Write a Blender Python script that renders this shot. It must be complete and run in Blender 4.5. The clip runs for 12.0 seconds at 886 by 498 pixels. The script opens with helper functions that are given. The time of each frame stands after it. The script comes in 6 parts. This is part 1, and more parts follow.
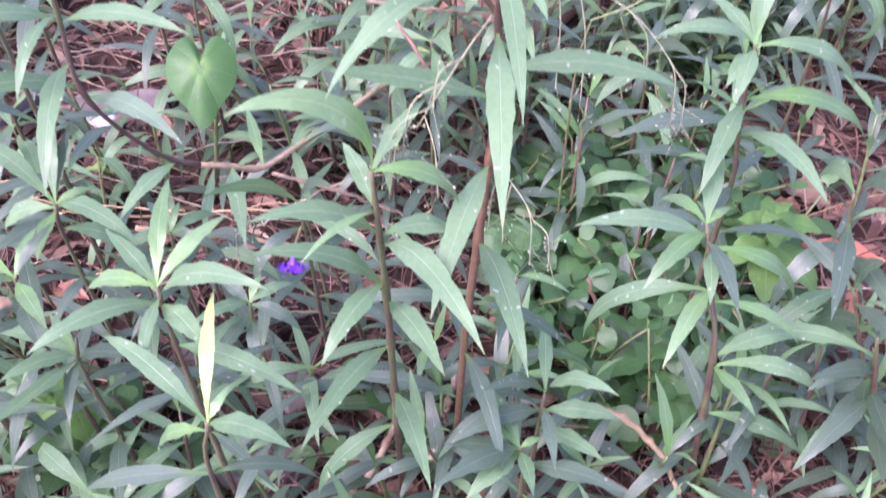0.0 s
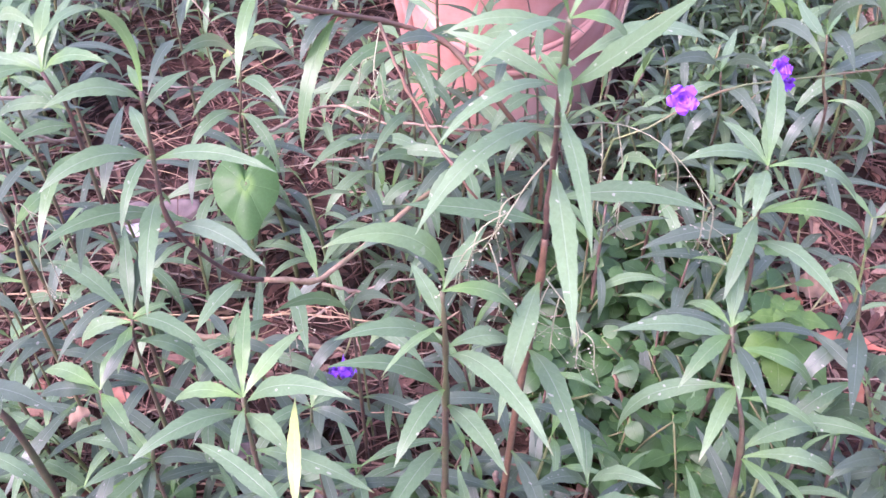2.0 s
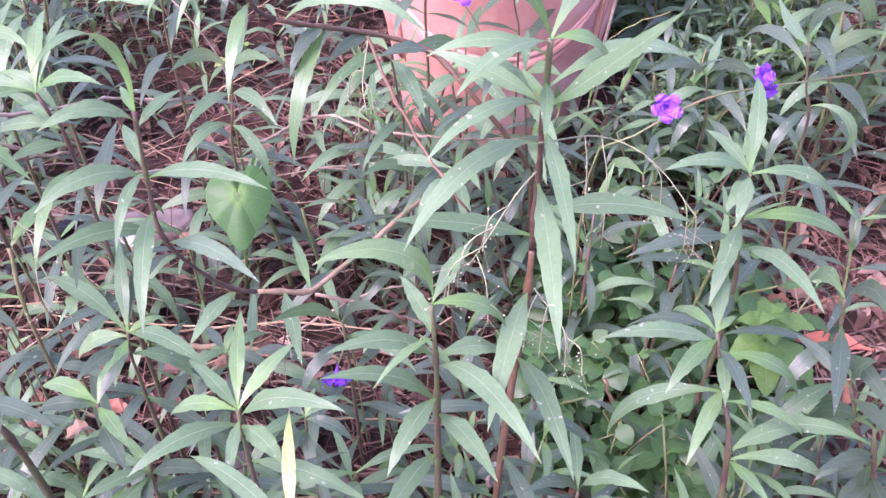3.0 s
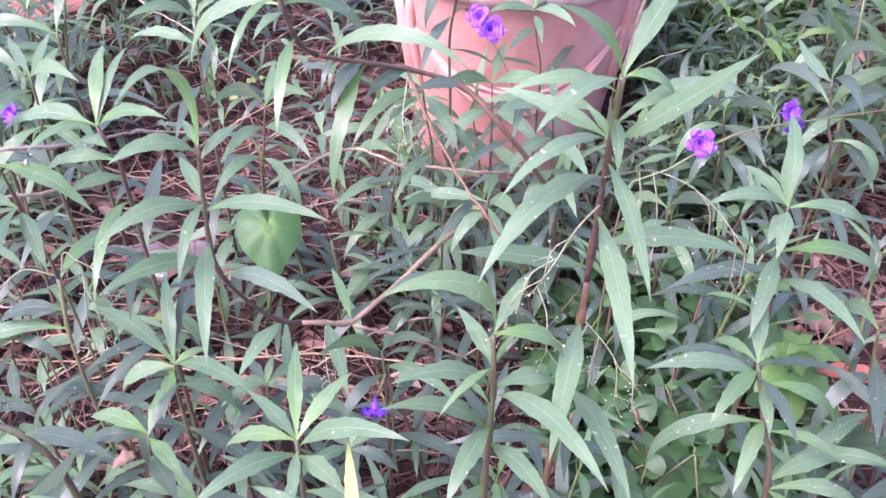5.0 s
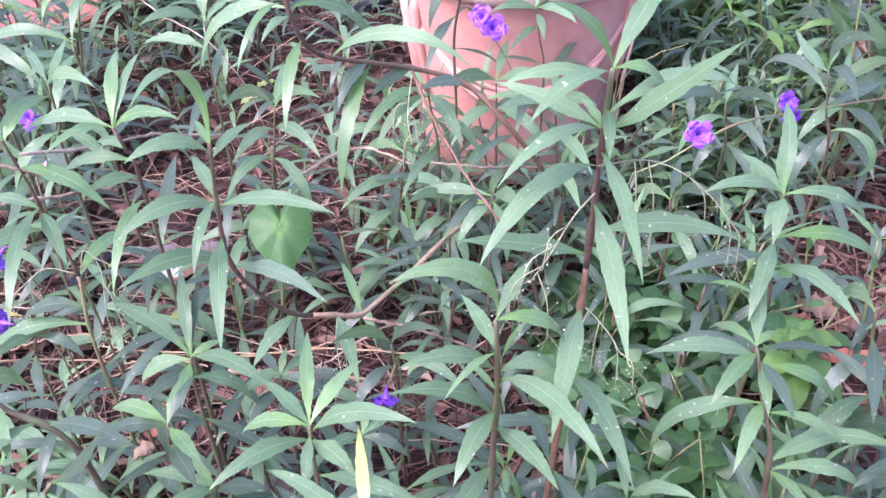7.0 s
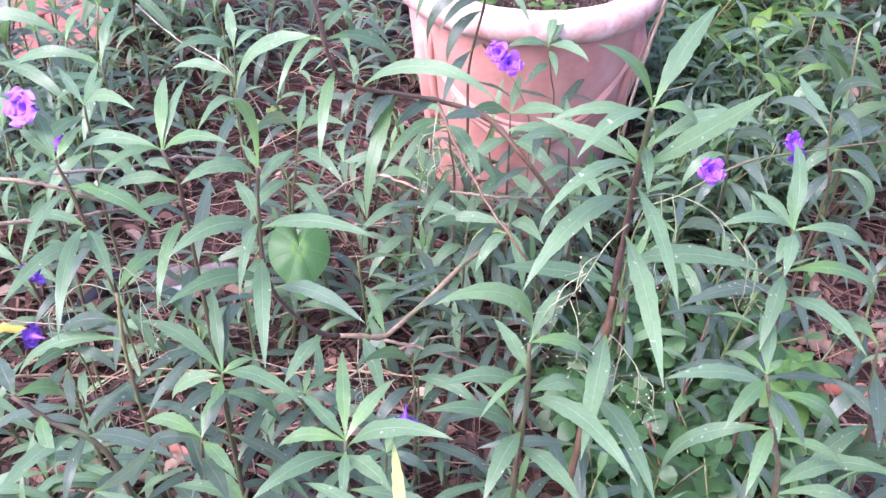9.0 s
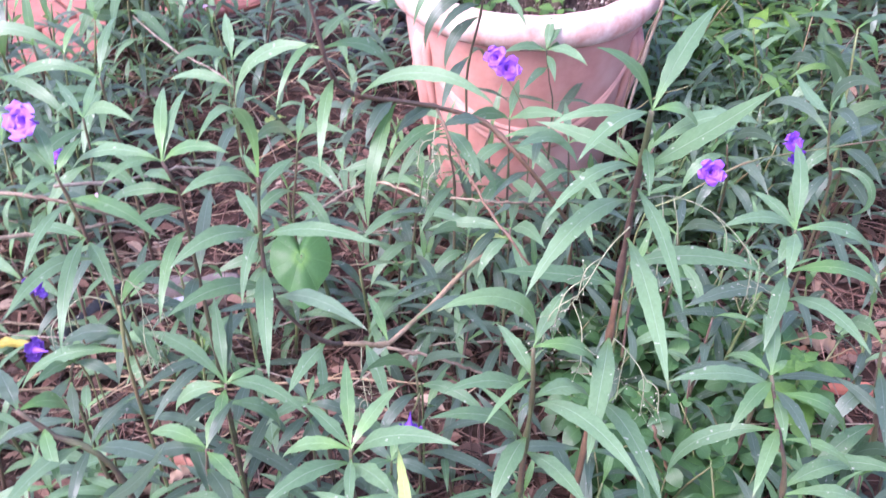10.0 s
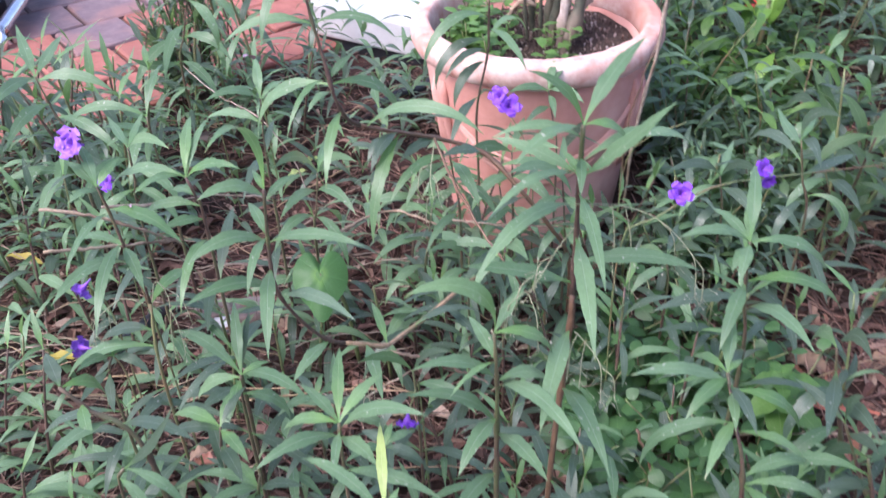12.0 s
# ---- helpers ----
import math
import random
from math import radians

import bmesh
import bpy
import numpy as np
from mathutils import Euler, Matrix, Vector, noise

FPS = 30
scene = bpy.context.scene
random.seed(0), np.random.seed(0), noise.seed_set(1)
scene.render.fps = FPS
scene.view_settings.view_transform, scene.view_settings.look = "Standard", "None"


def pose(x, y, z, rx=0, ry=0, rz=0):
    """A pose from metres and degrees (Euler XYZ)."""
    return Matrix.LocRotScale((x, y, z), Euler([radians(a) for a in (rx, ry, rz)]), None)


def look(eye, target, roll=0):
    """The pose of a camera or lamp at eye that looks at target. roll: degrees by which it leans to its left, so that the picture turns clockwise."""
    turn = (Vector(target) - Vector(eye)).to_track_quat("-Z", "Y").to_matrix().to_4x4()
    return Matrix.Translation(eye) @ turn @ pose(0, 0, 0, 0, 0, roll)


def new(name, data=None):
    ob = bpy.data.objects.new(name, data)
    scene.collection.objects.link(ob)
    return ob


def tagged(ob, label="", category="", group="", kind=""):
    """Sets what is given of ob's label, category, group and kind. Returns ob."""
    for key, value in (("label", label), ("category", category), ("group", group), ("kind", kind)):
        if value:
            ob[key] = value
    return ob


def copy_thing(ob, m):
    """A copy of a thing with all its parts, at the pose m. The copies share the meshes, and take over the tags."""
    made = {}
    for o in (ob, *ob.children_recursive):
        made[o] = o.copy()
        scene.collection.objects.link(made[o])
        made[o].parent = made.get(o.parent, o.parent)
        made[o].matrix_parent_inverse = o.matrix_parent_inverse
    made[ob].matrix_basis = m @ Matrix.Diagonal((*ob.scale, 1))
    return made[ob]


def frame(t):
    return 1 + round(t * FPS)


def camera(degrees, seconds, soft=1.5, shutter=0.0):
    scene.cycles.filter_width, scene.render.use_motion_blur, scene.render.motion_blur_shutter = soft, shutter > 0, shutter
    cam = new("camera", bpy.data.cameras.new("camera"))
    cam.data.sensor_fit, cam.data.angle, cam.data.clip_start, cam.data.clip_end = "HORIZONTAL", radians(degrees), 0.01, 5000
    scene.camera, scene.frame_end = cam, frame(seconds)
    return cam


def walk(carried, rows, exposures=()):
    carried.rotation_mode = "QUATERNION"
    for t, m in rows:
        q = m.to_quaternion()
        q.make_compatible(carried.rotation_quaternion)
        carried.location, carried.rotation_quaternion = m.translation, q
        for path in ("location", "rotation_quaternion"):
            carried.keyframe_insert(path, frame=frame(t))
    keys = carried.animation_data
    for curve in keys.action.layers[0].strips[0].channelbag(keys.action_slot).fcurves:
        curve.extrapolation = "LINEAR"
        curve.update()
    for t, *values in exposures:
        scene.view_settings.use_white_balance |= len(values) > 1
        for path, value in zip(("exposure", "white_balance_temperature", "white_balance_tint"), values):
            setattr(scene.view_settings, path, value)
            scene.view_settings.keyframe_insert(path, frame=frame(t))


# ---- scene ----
cam = camera(50.0, 12.0, 1.48, 0.75)
EXPOSURE, SKY, SUN, KELVIN = 2.03, 0.142, 1.28, 5550
PATH = [
    (0.0, (0.1659, 0.1117, 0.9987), (0.1469, 0.7738, 0.2495), 0.18),
    (0.5, (0.1489, 0.1023, 1.0289), (0.1366, 0.7943, 0.3071), 0.87),
    (1.0, (0.1122, 0.0733, 1.0444), (0.1063, 0.8087, 0.3669), 1.12),
    (1.5, (0.0842, 0.0756, 1.0626), (0.0856, 0.8075, 0.3812), 1.40),
    (2.0, (0.1066, 0.0718, 1.0719), (0.1023, 0.7988, 0.3852), 0.10),
    (2.5, (0.1160, 0.0687, 1.0784), (0.1061, 0.7962, 0.3923), -1.53),
    (2.7, (0.1165, 0.0711, 1.0871), (0.1103, 0.7963, 0.3986), -0.96),
    (4.3, (0.0610, 0.0354, 1.0965), (0.0727, 0.7815, 0.4308), 0.09),
    (4.5, (0.0604, 0.0410, 1.0910), (0.0731, 0.7900, 0.4286), 0.23),
    (5.0, (0.0476, 0.0581, 1.1004), (0.0681, 0.8070, 0.4380), 0.68),
    (5.5, (0.0450, 0.0342, 1.1194), (0.0537, 0.7936, 0.4688), 0.45),
    (6.0, (0.0422, 0.0367, 1.0992), (0.0542, 0.7921, 0.4440), -0.08),
    (6.5, (0.0553, 0.0410, 1.1129), (0.0577, 0.7924, 0.4530), -1.40),
    (6.7, (0.0582, 0.0365, 1.1133), (0.0604, 0.7868, 0.4522), -1.41),
    (8.3, (0.0190, -0.0015, 1.1291), (0.0501, 0.7540, 0.4748), 1.36),
    (8.5, (0.0104, -0.0059, 1.1357), (0.0315, 0.7618, 0.4952), 0.71),
    (9.0, (0.0031, -0.0036, 1.1369), (0.0326, 0.7659, 0.4990), 1.41),
    (9.5, (-0.0002, -0.0001, 1.1385), (0.0306, 0.7641, 0.4942), 1.12),
    (10.0, (0.0021, -0.0030, 1.1354), (0.0309, 0.7712, 0.5030), 0.34),
    (10.5, (0.0089, -0.0249, 1.1618), (0.0482, 0.7722, 0.5591), -0.85),
    (11.0, (0.0392, -0.0491, 1.1662), (0.0600, 0.7570, 0.5748), -0.81),
    (11.5, (0.0845, -0.1001, 1.1826), (0.0400, 0.7159, 0.6063), -1.65),
    (12.0, (0.0869, -0.1446, 1.1749), (0.0513, 0.6658, 0.5901), -2.29),
]
# the clip's own slow change of brightness and tint: seconds, stops, kelvin, tint
EXPOSURES = [(0.0, 0.20, 270, 46), (1.0, 0.25, 410, 52), (2.5, 0.12, 380, 54), (4.5, 0.08, 290, 52), (6.0, 0.04, 180, 41), (9.8, 0.04, 90, 35), (10.5, -0.18, 30, 32), (11.2, -0.34, 130, 27), (12.0, -0.52, 290, 23)]
walk(cam, [(t, look(eye, target, roll)) for t, eye, target, roll in PATH], [(t, EXPOSURE + stops, KELVIN + warmer, tint) for t, stops, warmer, tint in EXPOSURES])

# ---- sky and sun: soft light of a bright overcast day ----
world = bpy.data.worlds.new("sky")
scene.world = world
world.use_nodes = True
wn = world.node_tree.nodes
sky = wn.new("ShaderNodeTexSky")
sky.sky_type, sky.sun_disc = "NISHITA", False
sky.sun_elevation, sky.sun_rotation = radians(54), radians(235)
sky.air_density, sky.dust_density, sky.ozone_density = 1.0, 4.0, 0.6
wn["Background"].inputs["Strength"].default_value = SKY
world.node_tree.links.new(sky.outputs["Color"], wn["Background"].inputs["Color"])
sun = new("sun", bpy.data.lights.new("sun", "SUN"))
sun.data.energy, sun.data.angle, sun.data.color = SUN, radians(28), (1.0, 0.95, 0.88)
sun.matrix_world = look((-2.6, -1.8, 4.4), (0, 0, 0))

# ---- materials ----


class Mat:
    """A small builder of node materials."""

    def __init__(self, name, roughness=0.5, metallic=0.0, specular=0.5):
        self.m = bpy.data.materials.new(name)
        self.m.use_nodes = True
        self.t = self.m.node_tree
        self.p = self.t.nodes["Principled BSDF"]
        self.p.inputs["Roughness"].default_value = roughness
        self.p.inputs["Metallic"].default_value = metallic
        self.p.inputs["Specular IOR Level"].default_value = specular

    def node(self, kind, **props):
        n = self.t.nodes.new("ShaderNode" + kind)
        for k, v in props.items():
            n.inputs[k.replace("_", " ")].default_value = v
        return n

    def link(self, a, b):
        self.t.links.new(a, b)

    def coords(self):
        return self.node("TexCoord").outputs["Object"]

    def noise(self, scale, detail=4.0, rough=0.6, vec=None):
        n = self.node("TexNoise", Scale=scale, Detail=detail, Roughness=rough)
        self.link(vec or self.coords(), n.inputs["Vector"])
        return n.outputs["Fac"]

    def ramp(self, fac, stops):
        n = self.node("ValToRGB")
        el = n.color_ramp.elements
        while len(el) < len(stops):
            el.new(0.5)
        for e, (at, col) in zip(el, stops):
            e.position, e.color = at, (*col, 1)
        self.link(fac, n.inputs["Fac"])
        return n.outputs["Color"]

    def mix(self, fac, a, b, mode="MIX"):
        n = self.node("Mix")
        n.data_type, n.blend_type = "RGBA", mode
        for sock, v in ((n.inputs[0], fac), (n.inputs[6], a), (n.inputs[7], b)):
            if isinstance(v, bpy.types.NodeSocket):
                self.link(v, sock)
            elif isinstance(v, (int, float)):
                sock.default_value = v
            else:
                sock.default_value = (*v, 1)
        return n.outputs[2]

    def math(self, op, a, b=0.0, clamp=False):
        n = self.node("Math")
        n.operation, n.use_clamp = op, clamp
        for sock, v in ((n.inputs[0], a), (n.inputs[1], b)):
            if isinstance(v, bpy.types.NodeSocket):
                self.link(v, sock)
            else:
                sock.default_value = v
        return n.outputs[0]

    def bump(self, height, strength=0.3, distance=0.002):
        n = self.node("Bump", Strength=strength, Distance=distance)
        self.link(height, n.inputs["Height"])
        self.link(n.outputs["Normal"], self.p.inputs["Normal"])

    def color(self, c):
        self.link(c, self.p.inputs["Base Color"])
        return self

    def see_through(self, c, share):
        """Light that shines through a thin leaf."""
        t = self.node("BsdfTranslucent")
        self.link(c, t.inputs["Color"])
        mix = self.node("MixShader", Fac=share)
        out = self.t.nodes["Material Output"]
        self.link(self.p.outputs[0], mix.inputs[1])
        self.link(t.outputs[0], mix.inputs[2])
        self.link(mix.outputs[0], out.inputs["Surface"])


def leaf_material(name, low, high, rib, rough=0.42, specks=0.5, shine=0.5, rib_width=0.07, green_foot=0.22):
    """Blade of a leaf: uneven green, pale midrib and side veins by the blade's own UV, dried splashes of mud."""
    m = Mat(name, rough, specular=shine)
    uv = m.node("UVMap").outputs["UV"]
    sep = m.node("SeparateXYZ")
    m.link(uv, sep.inputs[0])
    u, v = sep.outputs["X"], sep.outputs["Y"]
    pos = m.coords()
    rnd = m.math("FRACT", m.math("ADD", m.node("ObjectInfo").outputs["Random"], m.node("NewGeometry").outputs["Random Per Island"]))
    big = m.noise(14, 3, 0.6, pos)
    fac = m.math("ADD", m.math("MULTIPLY", big, 0.5), m.math("MULTIPLY", rnd, 0.5))
    base = m.ramp(fac, [(0.22, low), (0.78, high)])
    m.link(m.math("ADD", m.math("MULTIPLY", m.noise(30, 2, 0.5, pos), 0.22), rough - 0.13), m.p.inputs["Roughness"])
    fine = m.noise(260, 2, 0.6, pos)
    base = m.mix(0.22, base, m.ramp(fine, [(0.3, (0.3, 0.3, 0.3)), (0.7, (0.75, 0.75, 0.75))]), "OVERLAY")
    away = m.math("ABSOLUTE", m.math("SUBTRACT", v, 0.5))
    ribf = m.math("SUBTRACT", 1.0, m.math("DIVIDE", away, rib_width * 0.5), True)
    slant = m.math("SUBTRACT", m.math("MULTIPLY", u, 13.0), m.math("MULTIPLY", away, 3.2))
    vein = m.math("ABSOLUTE", m.math("SUBTRACT", m.math("FRACT", slant), 0.5))
    veinf = m.math("MULTIPLY", m.math("SUBTRACT", 1.0, m.math("DIVIDE", vein, 0.09), True), 0.10)
    base = m.mix(m.math("MAXIMUM", m.math("MULTIPLY", ribf, 0.46), veinf), base, rib)
    basef = m.math("MULTIPLY", m.math("SUBTRACT", green_foot, u, True), 0.64 / green_foot, True)
    base = m.mix(basef, base, m.mix(0.7, base, (0.17, 0.37, 0.05)))
    spk = m.noise(170, 1, 0.4, pos)
    patch = m.noise(22, 2, 0.5, pos)
    spot = m.math("MULTIPLY", m.math("GREATER_THAN", spk, 0.715), m.math("GREATER_THAN", patch, 0.53))
    base = m.mix(m.math("MULTIPLY", spot, specks), base, (0.55, 0.53, 0.46))
    tipf = m.math("MULTIPLY", m.math("SUBTRACT", u, 0.93, True), 6.0, True)
    base = m.mix(m.math("MULTIPLY", tipf, m.math("GREATER_THAN", rnd, 0.6)), base, (0.30, 0.22, 0.09))
    m.color(base)
    m.bump(m.math("ADD", m.math("MULTIPLY", m.math("MAXIMUM", ribf, veinf), -1.0), m.math("MULTIPLY", fine, 0.25)), 0.35, 0.0012)
    m.see_through(m.mix(0.5, base, (0.22, 0.38, 0.09)), 0.38)
    return m.m


def plain_material(name, low, high, scale, rough=0.6, detail=5.0, bump=0.3, metallic=0.0, second=None, dist=0.002, specular=0.5):
    """Two-tone uneven surface with grain, and a second, coarser stain."""
    m = Mat(name, rough, metallic, specular)
    pos = m.coords()
    grain = m.noise(scale, detail, 0.65, pos)
    c = m.ramp(grain, [(0.3, low), (0.7, high)])
    if second:
        st = m.noise(scale * 0.13, 4, 0.6, pos)
        c = m.mix(m.ramp(st, [(0.45, (0, 0, 0)), (0.62, (1, 1, 1))]), c, second)
    m.color(c)
    m.bump(grain, bump, dist)
    return m.m


def island_material(name, stops, rough=0.75, bump=0.4):
    """Many small pieces in one mesh, each of its own tone."""
    m = Mat(name, rough)
    rnd = m.node("NewGeometry").outputs["Random Per Island"]
    c = m.ramp(rnd, stops)
    g = m.noise(180, 4, 0.6)
    m.color(m.mix(0.5, c, m.ramp(g, [(0.3, (0.25, 0.25, 0.25)), (0.7, (0.8, 0.8, 0.8))]), "OVERLAY"))
    m.bump(g, bump, 0.001)
    return m.m


LEAF = leaf_material("petunia_leaf", (0.092, 0.175, 0.088), (0.165, 0.276, 0.146), (0.40, 0.50, 0.36), 0.42, 0.6, shine=0.5)
YOUNG = leaf_material("young_petunia_leaf", (0.092, 0.184, 0.080), (0.162, 0.278, 0.132), (0.38, 0.52, 0.29), 0.36, 0.2, green_foot=0.5)
PALE = leaf_material("yellowing_leaf", (0.29, 0.41, 0.12), (0.40, 0.49, 0.18), (0.54, 0.56, 0.30), 0.45, 0.3)
YELLOW = leaf_material("yellow_leaf", (0.42, 0.34, 0.05), (0.58, 0.46, 0.10), (0.62, 0.52, 0.22), 0.5, 0.3)
# darker, bluer leaf green: shade and sky sheen on low leaves put into colour
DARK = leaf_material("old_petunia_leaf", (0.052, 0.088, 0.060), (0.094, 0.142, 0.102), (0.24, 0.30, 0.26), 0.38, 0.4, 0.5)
WORN = leaf_material("worn_petunia_leaf", (0.135, 0.215, 0.135), (0.225, 0.315, 0.205), (0.42, 0.47, 0.37), 0.45, 0.9)
ROUND = leaf_material("ground_cover_leaf", (0.036, 0.098, 0.034), (0.080, 0.178, 0.060), (0.15, 0.26, 0.11), 0.42, 0.15, 0.5, 0.05)
BROAD = leaf_material("broad_weed_leaf", (0.084, 0.184, 0.042), (0.138, 0.265, 0.062), (0.22, 0.36, 0.14), 0.45, 0.3, 0.5, 0.05)
HEART = leaf_material("heart_leaf", (0.028, 0.088, 0.028), (0.064, 0.162, 0.050), (0.105, 0.22, 0.082), 0.45, 0.1, 0.4, 0.09)
SHRUB = leaf_material("shrub_leaf", (0.046, 0.090, 0.040), (0.086, 0.145, 0.062), (0.16, 0.25, 0.12), 0.36, 0.1)
FRESH = leaf_material("fresh_shrub_leaf", (0.062, 0.140, 0.034), (0.102, 0.198, 0.048), (0.17, 0.28, 0.11), 0.4, 0.1)
LIMELEAF = leaf_material("lime_leaf", (0.12, 0.25, 0.030), (0.19, 0.34, 0.045), (0.26, 0.42, 0.10), 0.4, 0.1)
STEM = plain_material("dark_petunia_stem", (0.052, 0.030, 0.026), (0.135, 0.080, 0.060), 90, 0.5, bump=0.4, second=(0.10, 0.11, 0.05))
REDSTEM = plain_material("reddish_petunia_stem", (0.085, 0.045, 0.030), (0.21, 0.115, 0.065), 100, 0.5, bump=0.4, second=(0.12, 0.075, 0.045))
WOODY = plain_material("woody_petunia_stem", (0.21, 0.135, 0.075), (0.41, 0.29, 0.18), 120, 0.65, bump=0.5, second=(0.22, 0.17, 0.09))
GREENSTEM = plain_material("green_stem", (0.085, 0.125, 0.045), (0.17, 0.20, 0.085), 80, 0.5, second=(0.17, 0.11, 0.06))
DRYSTEM = plain_material("dry_stem", (0.22, 0.155, 0.10), (0.45, 0.355, 0.25), 140, 0.75, bump=0.5, second=(0.16, 0.10, 0.068))
GREYSTEM = plain_material("grey_dry_stem", (0.20, 0.15, 0.115), (0.38, 0.31, 0.25), 140, 0.75, bump=0.5, second=(0.17, 0.13, 0.09))
PALEBARK = plain_material("bleached_stub", (0.24, 0.18, 0.155), (0.48, 0.41, 0.37), 70, 0.8, bump=0.6, second=(0.20, 0.15, 0.12))
SEEDSTALK = plain_material("seed_stalk", (0.20, 0.22, 0.12), (0.36, 0.36, 0.23), 120, 0.6)
SEED = plain_material("seed", (0.30, 0.30, 0.19), (0.54, 0.52, 0.40), 300, 0.6)
PETAL = plain_material("purple_petal", (0.120, 0.025, 0.375), (0.185, 0.050, 0.50), 70, 0.5, bump=0.5, dist=0.001)
PALEPETAL = plain_material("pale_purple_petal", (0.185, 0.058, 0.445), (0.265, 0.107, 0.555), 60, 0.5, bump=0.5, dist=0.001)
THROAT = plain_material("flower_throat", (0.14, 0.035, 0.34), (0.22, 0.07, 0.48), 60, 0.5)
PINK = plain_material("faded_flower", (0.34, 0.20, 0.28), (0.52, 0.36, 0.44), 80, 0.6)
CLAY = plain_material("terracotta", (0.42, 0.190, 0.154), (0.53, 0.265, 0.222), 26, 0.75, 6, 0.35, second=(0.60, 0.37, 0.32), dist=0.0015, specular=0.25)
LIME = plain_material("limed_terracotta", (0.40, 0.175, 0.135), (0.70, 0.57, 0.52), 21, 0.8, 7, 0.45, second=(0.46, 0.215, 0.165), dist=0.0015, specular=0.25)
SWAG = plain_material("worn_terracotta", (0.45, 0.215, 0.175), (0.58, 0.335, 0.285), 20, 0.8, 6, 0.4, second=(0.50, 0.24, 0.18), dist=0.0015, specular=0.25)
SOIL = plain_material("garden_soil", (0.014, 0.009, 0.008), (0.056, 0.033, 0.027), 38, 0.9, 8, 0.8, second=(0.085, 0.044, 0.036), dist=0.01, specular=0.2)
POTSOIL = plain_material("potting_soil", (0.016, 0.011, 0.009), (0.105, 0.074, 0.060), 170, 0.9, 8, 1.0, dist=0.006, specular=0.2)
PAVER = plain_material("red_clay_paver", (0.215, 0.078, 0.060), (0.32, 0.128, 0.100), 30, 0.75, 6, 0.4, second=(0.24, 0.10, 0.08), dist=0.002, specular=0.3)
LILAC = plain_material("grey_paver", (0.115, 0.078, 0.088), (0.18, 0.128, 0.140), 34, 0.7, 6, 0.4, second=(0.22, 0.12, 0.11), dist=0.002)
JOINT = plain_material("joint_sand", (0.05, 0.034, 0.028), (0.12, 0.08, 0.065), 90, 0.95, 6, 0.8)
WHITE = plain_material("white_paint", (0.42, 0.42, 0.43), (0.50, 0.50, 0.51), 24, 0.5, 5, 0.15, second=(0.40, 0.39, 0.38))
BLACK = plain_material("black_plastic", (0.010, 0.011, 0.016), (0.026, 0.028, 0.036), 60, 0.45, 4, 0.2)
GREYBOX = plain_material("grey_metal_panel", (0.22, 0.20, 0.26), (0.34, 0.31, 0.38), 30, 0.4, 4, 0.15)
STEEL = plain_material("polished_steel", (0.70, 0.70, 0.72), (0.86, 0.86, 0.88), 40, 0.22, 4, 0.05, metallic=1.0)
BARK = plain_material("potted_trunk", (0.020, 0.024, 0.015), (0.066, 0.066, 0.042), 60, 0.7, 6, 0.7, second=(0.11, 0.085, 0.06))
RUST = plain_material("fallen_red_leaf", (0.30, 0.075, 0.045), (0.46, 0.15, 0.09), 40, 0.55, 5, 0.3, second=(0.30, 0.13, 0.07))
TAN = plain_material("fallen_tan_leaf", (0.12, 0.075, 0.048), (0.225, 0.15, 0.10), 40, 0.65, 5, 0.4, second=(0.25, 0.15, 0.085))
BROWN = plain_material("fallen_brown_leaf", (0.17, 0.062, 0.040), (0.29, 0.118, 0.078), 40, 0.6, 5, 0.35, second=(0.22, 0.11, 0.06))
STONE = plain_material("grey_stone", (0.10, 0.078, 0.074), (0.20, 0.16, 0.152), 30, 0.85, 6, 0.6, second=(0.10, 0.07, 0.06), dist=0.004)
RED = plain_material("red_bract", (0.52, 0.02, 0.02), (0.68, 0.05, 0.04), 50, 0.4)
LITTER = island_material("dry_litter", [(0.0, (0.022, 0.013, 0.010)), (0.35, (0.068, 0.033, 0.025)), (0.65, (0.135, 0.066, 0.049)), (0.93, (0.19, 0.115, 0.086)), (1.0, (0.30, 0.22, 0.17))])

# ---- building helpers ----


def part(name, bm, material, parent=None, label="", smooth=True):
    """One mesh object out of a bmesh, under a thing or a part."""
    me = bpy.data.meshes.new(name)
    bm.to_mesh(me)
    bm.free()
    for poly in me.polygons:
        poly.use_smooth = smooth
    for m in material if isinstance(material, (list, tuple)) else (material,):
        me.materials.append(m)
    return hang(name, me, parent, label)


def hang(name, me, parent=None, label="", m=None):
    ob = new(name, me)
    if parent is not None:
        ob.parent = parent
    if m is not None:
        ob.matrix_basis = m
    return tagged(ob, label)


def empty(name, at, label, category, group="", kind=""):
    ob = new(name)
    ob.empty_display_size = 0.05
    ob.location = at
    return tagged(ob, label, category, group, kind)


